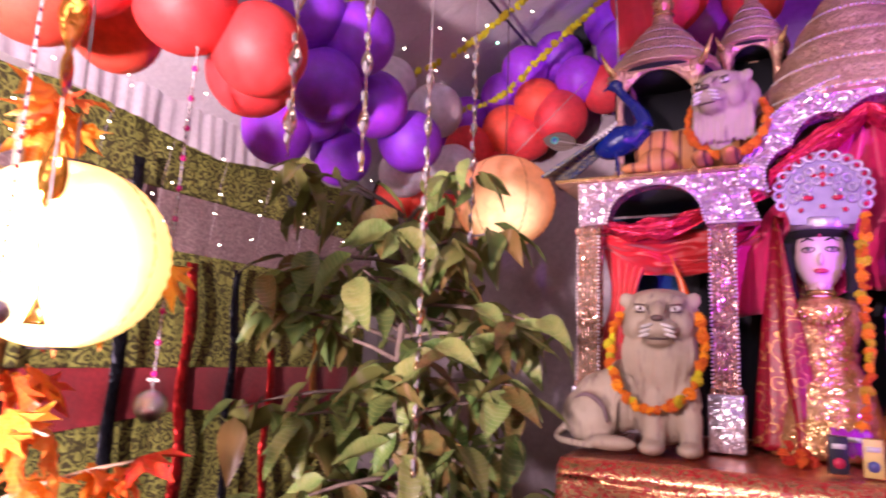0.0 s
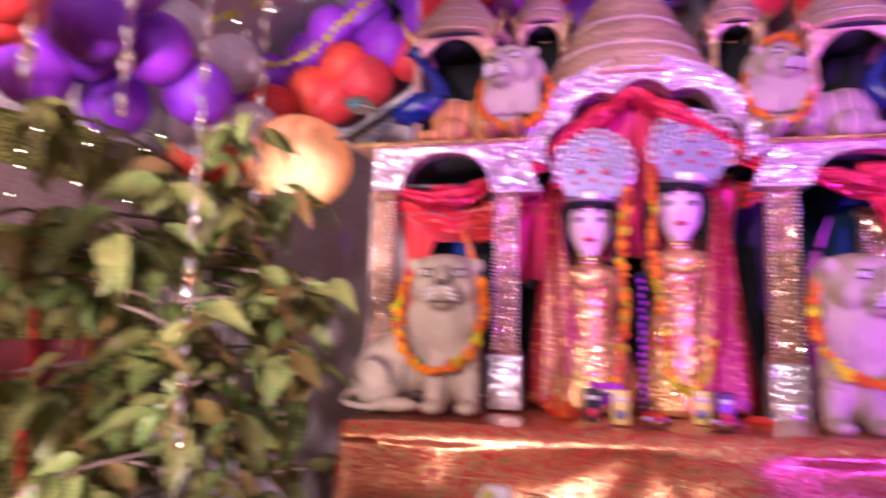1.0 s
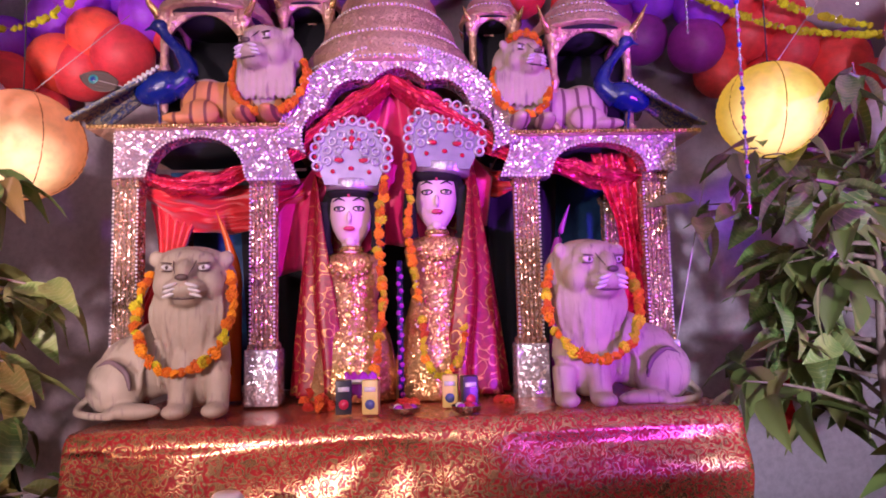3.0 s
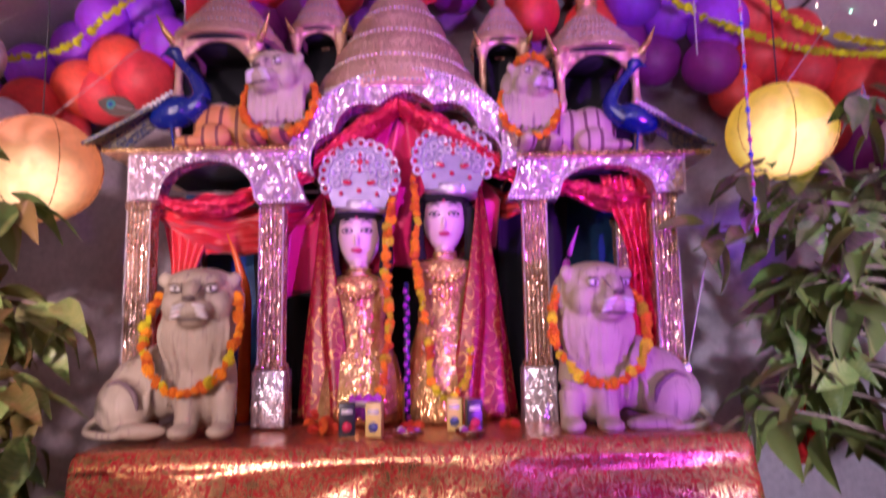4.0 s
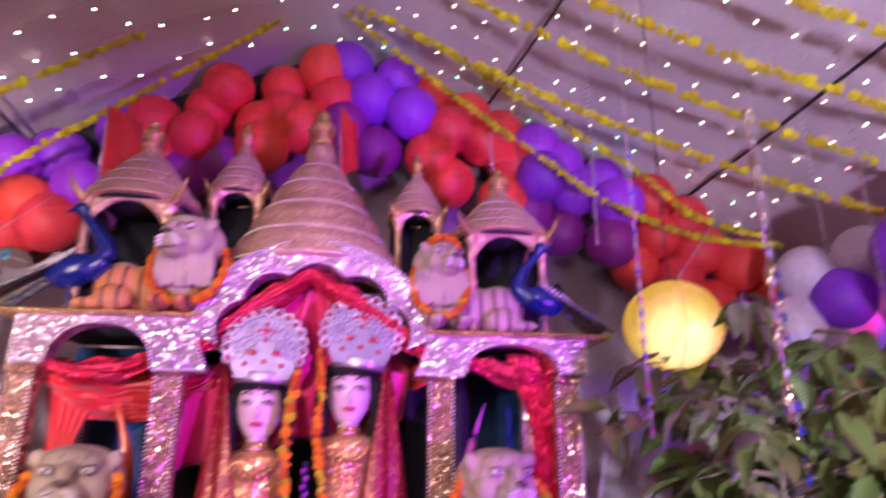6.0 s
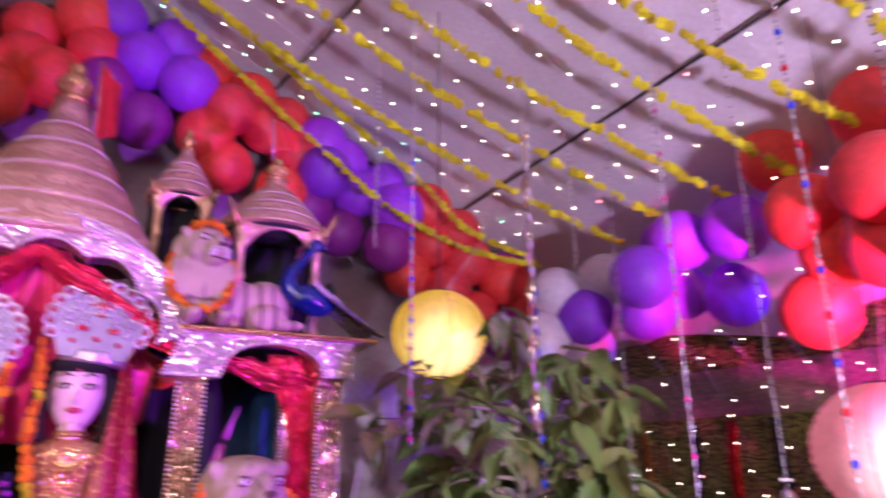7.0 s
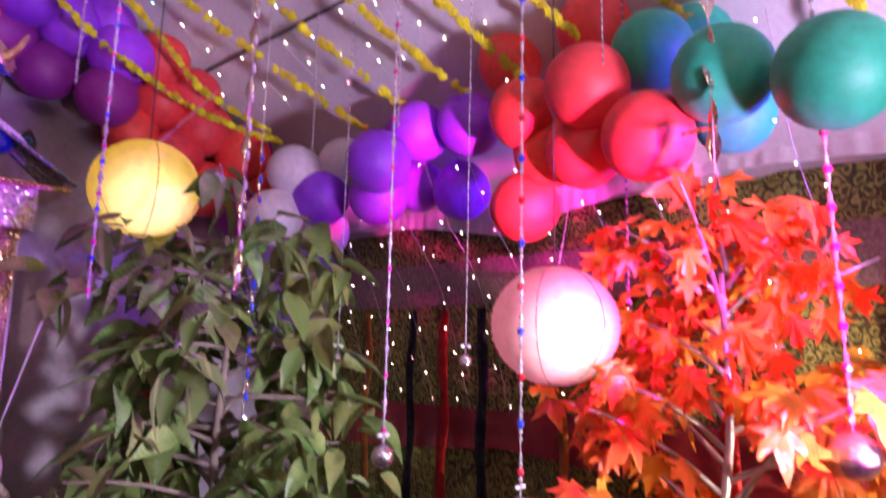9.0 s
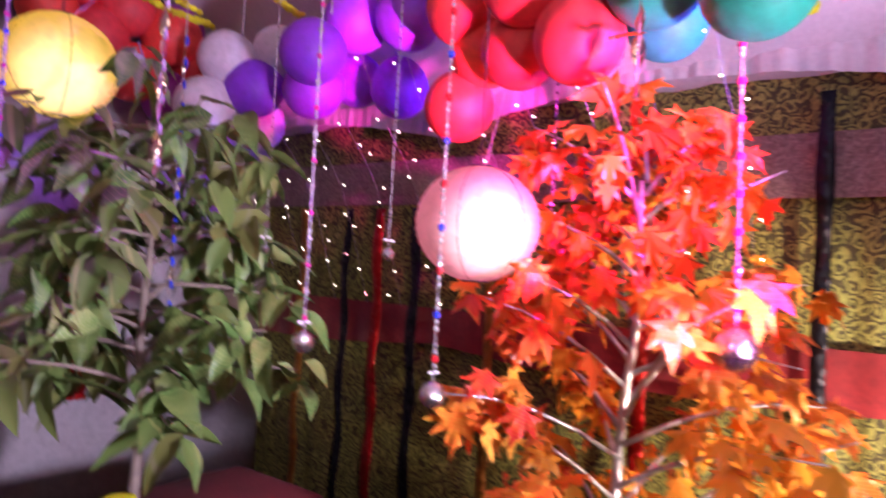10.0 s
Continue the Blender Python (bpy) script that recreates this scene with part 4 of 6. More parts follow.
resting_beast("tiger_statue", (-0.385, 0.02, SHELF[-1] + 0.008), -1, "tiger_orange", 0.84, -0.38, -0.04, "resting orange striped plaster beast on the shelf")
resting_beast("tiger_statue", (0.40, 0.02, SHELF[1] + 0.008), 1, "tiger_pale", 0.70, 0.40, -0.03, "resting pale striped plaster tiger on the shelf")
garland("marigold_garland", [(-0.375 + x, -0.01 + y, SHELF[-1] + 0.008 + z) for x, y, z in loop((0, 0, 0.15), 0.112, 0.13, 0.0, -0.08, -205, 25)], 0.015, 0.018, "orange marigold garland round the beast's neck", "marigold", "shelf garlands")
garland("marigold_garland", [(0.395 + x, -0.01 + y, SHELF[1] + 0.008 + z) for x, y, z in loop((0, 0, 0.15), 0.088, 0.115, 0.0, -0.08, -205, 25)], 0.0145, 0.018, "orange marigold garland round the tiger's neck", "marigold", "shelf garlands")
garland("marigold_garland", [(0.35, -0.01, 2.174), (0.37, -0.07, 2.189), (0.405, -0.08, 2.191), (0.44, -0.07, 2.184), (0.46, -0.01, 2.169)], 0.0125, 0.018, "small marigold string on the tiger's brow", "marigold")


def peacock(where, s, k):
    """Neck up on the inner side, train sloping outwards and down."""
    bm = B()
    ball(bm, (0.0, 0, 0.12), (0.078, 0.052, 0.050), 16, 12, Matrix.Rotation(s * 0.35, 4, "Y"))
    tube(bm, smooth_line([(-s * 0.035, 0, 0.115), (-s * 0.082, 0, 0.165), (-s * 0.062, 0, 0.222), (-s * 0.020, 0, 0.275), (s * 0.002, -0.004, 0.305)]), [0.040 - 0.024 * min(1, i / 20) for i in range(33)], 12)
    ball(bm, (s * 0.004, -0.004, 0.310), (0.026, 0.021, 0.021), 12, 8)
    tube(bm, [(s * 0.022, -0.006, 0.308), (s * 0.052, -0.008, 0.292)], [0.008, 0.002], 6)
    for q in (-1, 0, 1):
        tube(bm, [(0, 0, 0.325), (q * 0.012, 0, 0.350)], [0.002, 0.004], 5)
    for q in (-0.02, 0.02):
        tube(bm, [(0.0, q, 0.09), (-s * 0.01, q, 0.002)], 0.006, 6)
    bm = fuse(bm, 0.005, 3)
    n0 = len(bm.faces)
    def train(u, v):
        w = 0.05 + 0.045 * v
        x = s * (0.015 + 0.20 * v)
        y = (u - 0.5) * 2 * w
        z = 0.175 - 0.145 * v - 0.03 * abs(u - 0.5) * 2 + 0.003 * math.sin(u * 40)
        return (x, y - 0.02 * v, z)
    sheet(bm, train, 24, 16, 0.010)
    paint(bm, n0, 1)
    n0 = len(bm.faces)
    for row in range(3):
        for q in range(7):
            ball(bm, (s * (-0.005 + 0.013 * q + 0.006 * row), -0.040 - 0.008 * row, 0.172 - 0.008 * q - 0.012 * row), (0.006, 0.004, 0.007), 6, 5)
    paint(bm, n0, 2)
    ob = solid("peacock_figurine", bm, ["blue_paint", "feather", "white_paint"], "glossy blue peacock figurine with trailing tail on the shelf", "figurine", "peacocks", where)
    ob.scale = (k, k, k)


peacock((-0.715, -0.0, SHELF[-1] + 0.008), -1, 1.04)
peacock((0.735, -0.0, SHELF[1] + 0.008), 1, 0.95)

# ---- the two dressed images ----
M["ivory"] = mat("ivory_enamel", (0.80, 0.60, 0.64), (0.76, 0.55, 0.60), 0.32, scale=10, bump=0.0, coat=0.2)
M["hair"] = mat("black_hair", (0.008, 0.007, 0.009), rough=0.85)
M["iris"] = mat("grey_enamel", (0.10, 0.10, 0.13), rough=0.3)
M["lips"] = mat("pink_enamel", (0.65, 0.05, 0.15), rough=0.35)
M["golddress"] = foil("gold_sequin_embroidery", (0.92, 0.64, 0.28), 210, 0.8, 0.22, (0.55, 0.14, 0.08), 0.7)
M["maroon"] = motif("maroon_gold_veil", (0.30, 0.005, 0.022), (0.72, 0.38, 0.12), 20, 0.4, metal=0.7, width=0.12, low=0.93)


def image(where, h, label):
    """A dressed doll image: one plain piece; h: height of the face's middle over the base."""
    bm = B()
    gems = []
    lathe(bm, [(0.145, 0), (0.15, 0.02), (0.135, 0.10), (0.112, 0.20), (0.082, h - 0.31), (0.086, h - 0.30), (0.086, h - 0.285), (0.078, h - 0.275), (0.092, h - 0.22), (0.102, h - 0.165), (0.085, h - 0.135), (0.04, h - 0.12)], 56, (0, 0, 0), 0.62, 0.035)
    n0 = len(bm.faces)
    lathe(bm, [(0.036, h - 0.16), (0.03, h - 0.12), (0.031, h - 0.07)], 16)
    head = [(0.012, -0.100), (0.028, -0.094), (0.044, -0.074), (0.059, -0.044), (0.067, -0.006), (0.068, 0.030), (0.058, 0.07), (0.04, 0.09), (0.01, 0.10)]
    lathe(bm, [(r, z + h) for r, z in head], 28, (0, 0, 0), 0.98)
    ball(bm, (0, -0.068, h - 0.018), (0.0085, 0.012, 0.020), 10, 8)
    ball(bm, (0, -0.034, h - 0.090), (0.018, 0.014, 0.014), 10, 8)
    paint(bm, n0, 1)
    n0 = len(bm.faces)
    ball(bm, (0, 0.030, h + 0.030), (0.096, 0.078, 0.092), 18, 12)
    ball(bm, (0, -0.010, h + 0.068), (0.078, 0.068, 0.034), 18, 12)
    for s in (-1, 1):
        tube(bm, smooth_line([(s * 0.076, 0.0, h + 0.04), (s * 0.084, 0.005, h - 0.03), (s * 0.086, 0.0, h - 0.08), (s * 0.078, 0.01, h - 0.125)], 4), 0.022, 8)
        tube(bm, [(s * 0.012, -0.069, h + 0.034), (s * 0.030, -0.067, h + 0.043), (s * 0.050, -0.054, h + 0.034)], [0.0012, 0.0034, 0.0012], 5)
        ball(bm, (s * 0.030, -0.0625, h + 0.010), (0.0200, 0.0085, 0.0088), 10, 6, Matrix.Rotation(s * 0.35, 4, "Z"))
    paint(bm, n0, 2)
    n0 = len(bm.faces)
    for s in (-1, 1):
        ball(bm, (s * 0.030, -0.0655, h + 0.009), (0.0165, 0.0062, 0.0068), 10, 6, Matrix.Rotation(s * 0.35, 4, "Z"))
    paint(bm, n0, 1)
    n0 = len(bm.faces)
    for s in (-1, 1):
        ball(bm, (s * 0.030, -0.0710, h + 0.0095), (0.0062, 0.0026, 0.0060), 8, 6)
    paint(bm, n0, 5)
    n0 = len(bm.faces)
    ball(bm, (0, -0.066, h - 0.052), (0.019, 0.008, 0.0078), 10, 6)
    ball(bm, (0, -0.070, h + 0.050), (0.0045, 0.003, 0.0055), 8, 6)
    paint(bm, n0, 3)
    n0 = len(bm.faces)
    lathe(bm, [(0.036, h - 0.118), (0.041, h - 0.112), (0.036, h - 0.102)], 20)
    for q in range(70):
        a, z = random.uniform(-2.6, -0.55), random.uniform(0.02, h - 0.2)
        rr = 0.132 - 0.052 * z / (h - 0.2)
        m0 = len(bm.faces)
        ball(bm, (rr * math.cos(a), rr * 0.66 * math.sin(a), z), random.uniform(0.003, 0.007), 6, 4)
        gems.append((m0, len(bm.faces), random.choice((3, 4, 4, 1))))
    for q in range(9):
        a = radians(-160 + 140 * q / 8)
        ball(bm, (0.062 * math.cos(a), -0.055 - 0.015 * abs(math.sin(a)), h - 0.15 + 0.05 * math.sin(a)), 0.010, 8, 6)
    paint(bm, n0, 4)
    for m0, m1, k in gems:
        for f in bm.faces[m0:m1]:
            f.material_index = k
    return solid("dressed_image", bm, ["golddress", "ivory", "hair", "lips", "goldtrim", "iris"], label, "statue", "shrine images", where)


image((-0.143, 0.08, TOP + 0.003), 1.665 - TOP, "doll image with ivory face and gold embroidered dress")
image((0.128, 0.08, TOP + 0.003), 1.713 - TOP, "taller doll image with ivory face and gold dress")


def torus(bm, c, R, r, m=None, seg=14, sides=6):
    rings = []
    for i in range(seg):
        a = 6.2832 * i / seg
        rings.append([bm.verts.new((m or Matrix.Translation(c)) @ Vector(((R + r * math.cos(b)) * math.cos(a), r * math.sin(b), (R + r * math.cos(b)) * math.sin(a)))) for b in [6.2832 * k / sides for k in range(sides)]])
    for i in range(seg):
        for k in range(sides):
            bm.faces.new((rings[i][k], rings[(i + 1) % seg][k], rings[(i + 1) % seg][(k + 1) % sides], rings[i][(k + 1) % sides]))


M["filigree"] = foil("silver_filigree", (0.72, 0.68, 0.80), 260, 0.6, 0.3)
M["fan_plate"] = mat("violet_grey_plate", (0.30, 0.25, 0.40), rough=0.4, metal=0.4)
M["gem"] = mat("red_gem", (0.60, 0.01, 0.06), rough=0.12, coat=0.6)


def crown(where, tilt, w=0.122, h=0.235):
    th = thing("silver_crown", where, "tall silver filigree crown set with red gems", "crown", "crowns")
    th.matrix_basis = Matrix.Translation(where) @ Matrix.Rotation(radians(tilt), 4, "Y")
    part("band", lathe(B(), [(0.082, 0), (0.085, 0.004), (0.085, 0.028), (0.082, 0.032)], 28, (0, 0.075, 0), 0.95), "filigree", th)
    out = []
    for i in range(61):
        a = math.pi * (-0.10 + 1.20 * i / 60)
        r = 1 + 0.05 * abs(math.sin(i * math.pi / 5))
        out.append((w * 0.90 * r * math.cos(a), 0.105 + (h - 0.115) * 0.92 * r * math.sin(a)))
    part("fan", plate(B(), [(0.08, 0.01)] + out + [(-0.08, 0.01)], 0.004, 0.008), "fan_plate", th, "fan-shaped crown plate", False)
    n = 15
    for i in range(n):
        a = math.pi * (-0.12 + 1.24 * i / (n - 1))
        p = (w * 0.93 * math.cos(a), 0.0, 0.105 + (h - 0.115) * 0.93 * math.sin(a))
        bm = B()
        torus(bm, p, 0.0135, 0.0045)
        part("ring", bm, "filigree", th)
        part("gem", ball_mesh(p, 0.006), "gem", th)
    for q, (rx, rz, m) in enumerate(((0.62, 0.62, 9), (0.36, 0.34, 6))):
        for i in range(m):
            a = math.pi * (-0.08 + 1.16 * i / (m - 1))
            p = (w * rx * math.cos(a), -0.003, 0.10 + (h - 0.115) * rz * math.sin(a))
            bm = B()
            torus(bm, p, 0.011, 0.0035)
            part("ring", bm, "filigree", th)
    for x, z, rx, rz in ((0, 0.15, 0.010, 0.014), (-0.022, 0.15, 0.008, 0.006), (0.022, 0.15, 0.008, 0.006), (0, 0.175, 0.006, 0.008), (0, 0.125, 0.006, 0.008), (-0.038, 0.085, 0.016, 0.008), (0.038, 0.085, 0.016, 0.008), (-0.055, 0.05, 0.007, 0.007), (0.055, 0.05, 0.007, 0.007), (0, 0.06, 0.009, 0.007)):
        bm = B()
        ball(bm, (x, -0.004, z), (rx, 0.004, rz), 10, 6)
        part("gem", bm, "gem", th)


def ball_mesh(p, r):
    bm = B()
    ball(bm, p, r, 8, 6)
    return bm


crown((-0.134, -0.016, 1.736), 2, 0.120, 0.228)
crown((0.150, -0.016, 1.786), 4, 0.123, 0.228)


random.seed(3)


def veil(x0, z_top, s, w_top, w_low, z_low, label):
    """A cloth from the back of the head falling along one side to the base."""
    def fn(u, v):
        w = w_top + (w_low - w_top) * v ** 0.8
        a = radians(100 - (118 + 74 * v ** 0.5) * u)
        fold = 1 + 0.10 * math.sin(u * 34 + v * 3 + 2 * noise.noise((u * 3, v * 2, x0))) * (0.3 + v)
        return (x0 + s * w * math.cos(a) * fold * 0.95, 0.10 + 0.55 * w * math.sin(a) * fold - 0.0, z_top + (z_low - z_top) * v)
    return solid("veil", sheet(B(), fn, 60, 40, 0.002), "maroon", label, "veil", "veils")


veil(-0.150, 1.80, -1, 0.115, 0.180, TOP + 0.015, "maroon veil with gold print over the image's shoulder")
veil(0.135, 1.84, 1, 0.115, 0.205, TOP + 0.015, "maroon veil with gold print over the image's shoulder")
veil(-0.135, 1.52, 1, 0.05, 0.10, TOP + 0.015, "maroon pleated cloth falling beside the image")
veil(0.115, 1.45, -1, 0.05, 0.10, TOP + 0.015, "gold pleated cloth falling beside the image")
garland("marigold_garland", [(-0.03, -0.015, 1.765), (-0.045, -0.03, 1.65), (-0.05, -0.03, 1.55), (-0.04, -0.03, 1.40), (-0.055, -0.03, 1.27), (-0.065, -0.03, 1.17)], 0.017, 0.022, "long marigold garland hanging on the image", "marigold", "image garlands", "yellow_flower")
garland("marigold_garland", [(0.035, -0.015, 1.83), (0.045, -0.03, 1.70), (0.038, -0.03, 1.60), (0.055, -0.03, 1.48), (0.07, -0.03, 1.38)], 0.016, 0.022, "long marigold garland hanging on the image", "marigold", "image garlands", "yellow_flower")
garland("marigold_garland", [(0.075, -0.03, 1.33), (0.085, -0.04, 1.22), (0.125, -0.05, 1.165), (0.18, -0.04, 1.21), (0.205, -0.03, 1.31)], 0.0145, 0.019, "yellow flower garland looped below the image's waist", "yellow_flower", "image garlands", "marigold")
staff = thing("beaded_staff", (0.01, 0.0, TOP + 0.003), "dark staff with violet beads between the images", "staff")
part("rod", tube(B(), [(0, 0, 0), (0, 0, 0.42)], 0.009, 10), mat("midnight_blue_paint", (0.02, 0.015, 0.10), rough=0.25), staff)
M["violet_bead"] = mat("violet_bead", (0.45, 0.03, 0.60), rough=0.12, coat=0.6)
bead = B()
ball(bead, (0, 0, 0), 0.008, 8, 6)
bead = mesh_of("bead", bead, "violet_bead")
for k in range(18):
    part("bead", bead, None, staff).location = (0.004 * (-1) ** k, -0.008, 0.02 + 0.022 * k)
# flowers heaped at the feet
for x, y, n in ((-0.235, -0.12, 9), (-0.20, -0.14, 5), (0.03, -0.12, 4), (0.30, -0.10, 4)):
    for k in range(n):
        ob = new("loose_flower", FLOWER["orange_flower"])
        ob.matrix_basis = Matrix.Translation((x + random.uniform(-0.025, 0.025), y + random.uniform(-0.03, 0.03), TOP + 0.014 + 0.018 * (k // 4))) @ Euler((random.uniform(0, 1), random.uniform(0, 1), random.uniform(0, 6))).to_matrix().to_4x4() @ Matrix.Scale(0.017, 4)
        tagged(ob, "loose orange flower head laid on the brocade", "flower", "offered flowers")


def carton(where, turn, body, spot, label):
    th = thing("juice_carton", where, label, "carton", "offered cartons", turn)
    part("box", box(B(), (0, 0, 0.045), (0.042, 0.032, 0.088), 0.002), body, th)
    bm = B()
    lathe(bm, [(0.013, 0), (0.013, 0.0012)], 20)
    bmesh.ops.rotate(bm, verts=bm.verts, cent=(0, 0, 0), matrix=Matrix.Rotation(radians(90), 3, "X"))
    bmesh.ops.translate(bm, verts=bm.verts, vec=(0, -0.0162, 0.027))
    part("printed_disc", bm, spot, th)
    part("printed_mark", box(B(), (0, -0.0168, 0.066), (0.030, 0.0012, 0.012)), "white_paint", th)
    part("straw", tube(B(), [(0.014, 0.018, 0.01), (0.018, 0.018, 0.075)], 0.002, 6), "white_paint", th)


M["carton_dark"] = mat("dark_card", (0.02, 0.02, 0.035), rough=0.35)
M["carton_red"] = mat("red_print", (0.65, 0.03, 0.10), rough=0.4)
M["carton_cream"] = mat("yellow_card", (0.75, 0.58, 0.18), rough=0.4)
M["carton_blue"] = mat("blue_print", (0.10, 0.12, 0.35), rough=0.4)
for p, turn, a, b, say in (((-0.136, -0.235, TOP + 0.004), 6, "carton_dark", "carton_red", "black juice carton with a red disc"), ((-0.063, -0.245, TOP + 0.004), -8, "carton_cream", "carton_blue", "yellow juice carton with a dark print"),
                           ((0.150, -0.160, TOP + 0.004), -12, "carton_cream", "carton_blue", "yellow juice carton with a dark print"), ((0.198, -0.20, TOP + 0.004), 10, "carton_dark", "carton_red", "black juice carton with a pale print")):
    carton(p, turn, a, b, say)
M["steel"] = mat("steel", (0.65, 0.60, 0.63), rough=0.2, metal=1.0)


def dish(where, r, label):
    th = thing("offering_dish", where, label, "dish", "dishes")
    part("rim", lathe(B(), [(r * 0.55, 0.0), (r * 0.9, 0.006), (r, 0.018), (r * 1.03, 0.020), (r * 0.97, 0.018), (r * 0.85, 0.009), (r * 0.2, 0.005)], 28), "steel", th)
    for k in range(5):
        bm = B()
        ball(bm, (r * 0.5 * math.cos(k * 1.3), r * 0.5 * math.sin(k * 1.3), 0.016), (0.012, 0.012, 0.010), 8, 6)
        part("sweet", bm, ("violet_bead", "carton_red", "white_paint")[k % 3], th)


dish((0.025, -0.262, TOP + 0.004), 0.042, "small steel dish holding offered sweets")
bowl = thing("steel_bowl", (1.06, -0.46, 0.702), "steel bowl of marigold petals on the maroon box", "bowl")
part("body", lathe(B(), [(0.05, 0), (0.075, 0.01), (0.10, 0.05), (0.115, 0.085), (0.118, 0.09), (0.111, 0.087), (0.095, 0.055), (0.02, 0.045)], 36), "steel", bowl)
for k in range(16):
    f = part("petal", FLOWER["marigold"], None, bowl)
    f.matrix_basis = Matrix.Translation((0.062 * math.cos(k * 2.4) * (k / 16) ** 0.5, 0.062 * math.sin(k * 2.4) * (k / 16) ** 0.5, 0.068 + 0.006 * (k % 3))) @ Euler((k, k * 2.0, k * 3.0)).to_matrix().to_4x4() @ Matrix.Scale(0.016, 4)
dish((0.186, -0.262, TOP + 0.004), 0.040, "small steel dish holding offered sweets")
pk = thing("sweet_packet", (-0.10, -0.15, TOP + 0.004), "crinkled violet sweet packet leaning behind cartons", "packet")
part("wrapper", sheet(B(), lambda u, v: ((u - 0.5) * 0.09, 0.02 * v + 0.008 * math.sin(u * 9), 0.06 * v + 0.035 + 0.006 * math.sin(u * 23 + v * 7)), 14, 8, 0.004), "violet_bead", pk)
part("label_strip", box(B(), (0, -0.004, 0.075), (0.06, 0.004, 0.012)), "white_paint", pk)

# curved horns standing behind the lions
for x, s, tint in ((-0.515, -1, "orange"), (0.505, 1, "violet")):
    M["horn_" + tint] = mat(tint + "_foil_horn", {"orange": (0.75, 0.16, 0.02), "violet": (0.50, 0.06, 0.60)}[tint], rough=0.2, coat=0.5)
    pts = [(x, 0.12, TOP + 0.003), (x, 0.12, 1.40), (x, 0.10, 1.50), (x + 0.014 * s, 0.09, 1.58), (x + 0.052 * s, 0.08, 1.69)]
    solid("curved_horn", tube(B(), smooth_line(pts, 5), [0.02, 0.02, 0.02, 0.02, 0.02, 0.02, 0.021, 0.022, 0.022, 0.022, 0.021, 0.02, 0.018, 0.016, 0.014, 0.012, 0.010, 0.008, 0.005, 0.003, 0.001], 10), "horn_" + tint, "curved glossy %s horn standing in the bay" % tint, "ornament", "horns")

# a garlanded white ornament and a tray on a stand before the table
stand = thing("side_stand", (-0.30, -0.60, 0), "small draped stand before the table", "stand")
part("cloth", lathe(B(), [(0.20, 0.0), (0.19, 0.3), (0.17, 0.80), (0.165, 0.82), (0.02, 0.825)], 40, (0, 0, 0), 0.6, 0.03), "redcloth", stand)
orn = thing("white_urn", (-0.335, -0.60, 0.827), "white urn ornament with a marigold string", "urn")
part("body", lathe(B(), [(0.035, 0), (0.05, 0.015), (0.065, 0.06), (0.06, 0.10), (0.045, 0.14), (0.030, 0.165), (0.026, 0.17)], 28), "white_paint", orn)
garland("marigold_garland", [(-0.345, -0.655, 0.99), (-0.345, -0.668, 0.95), (-0.34, -0.672, 0.90)], 0.011, 0.016, "short marigold string on the white urn", "yellow_flower")

# ---- plants ----
def ficus_leaf(bend):
    """A pointed oval leaf, folded along its midrib and drooping; 1 long, along +x."""
    bm = B()
    n = 6
    rows = []
    for i in range(n + 1):
        t = i / n
        w = 0.25 * (math.sin(math.pi * t ** 0.8) ** 0.9) * (1 - 0.25 * t) if 0 < i < n else 0.004
        z = -bend * t * t
        rows.append([bm.verts.new((t, s * w, z + (0.07 * abs(s) * w / 0.2) + 0.012 * math.sin(t * 12 + s))) for s in (-1, -0.5, 0, 0.5, 1)])
    for a, b in zip(rows, rows[1:]):
        for k in range(4):
            bm.faces.new((a[k], a[k + 1], b[k + 1], b[k]))
    return bm


def maple_leaf(bend):
    """A five-lobed leaf with toothed points; about 1 across, stalk at the origin."""
    bm = B()
    tips = [(-150, 0.30), (-128, 0.20), (-105, 0.52), (-88, 0.30), (-72, 0.40), (-55, 0.62), (-38, 0.26), (-22, 0.46), (-9, 0.52), (0, 0.78)]
    ang = tips + [(-a, r) for a, r in tips[-2::-1]]
    c = bm.verts.new((0.08, 0, 0.05))
    ring = []
    for a, r in ang:
        x, y = 0.25 + r * math.cos(radians(a)), r * math.sin(radians(a))
        ring.append(bm.verts.new((x, y, -bend * (r * r) + 0.05 * math.sin(a * 0.2))))
    s = bm.verts.new((0, 0, 0))
    for a, b in zip(ring, ring[1:]):
        bm.faces.new((c, a, b))
    bm.faces.new((c, ring[-1], s)), bm.faces.new((c, s, ring[0]))
    return bm


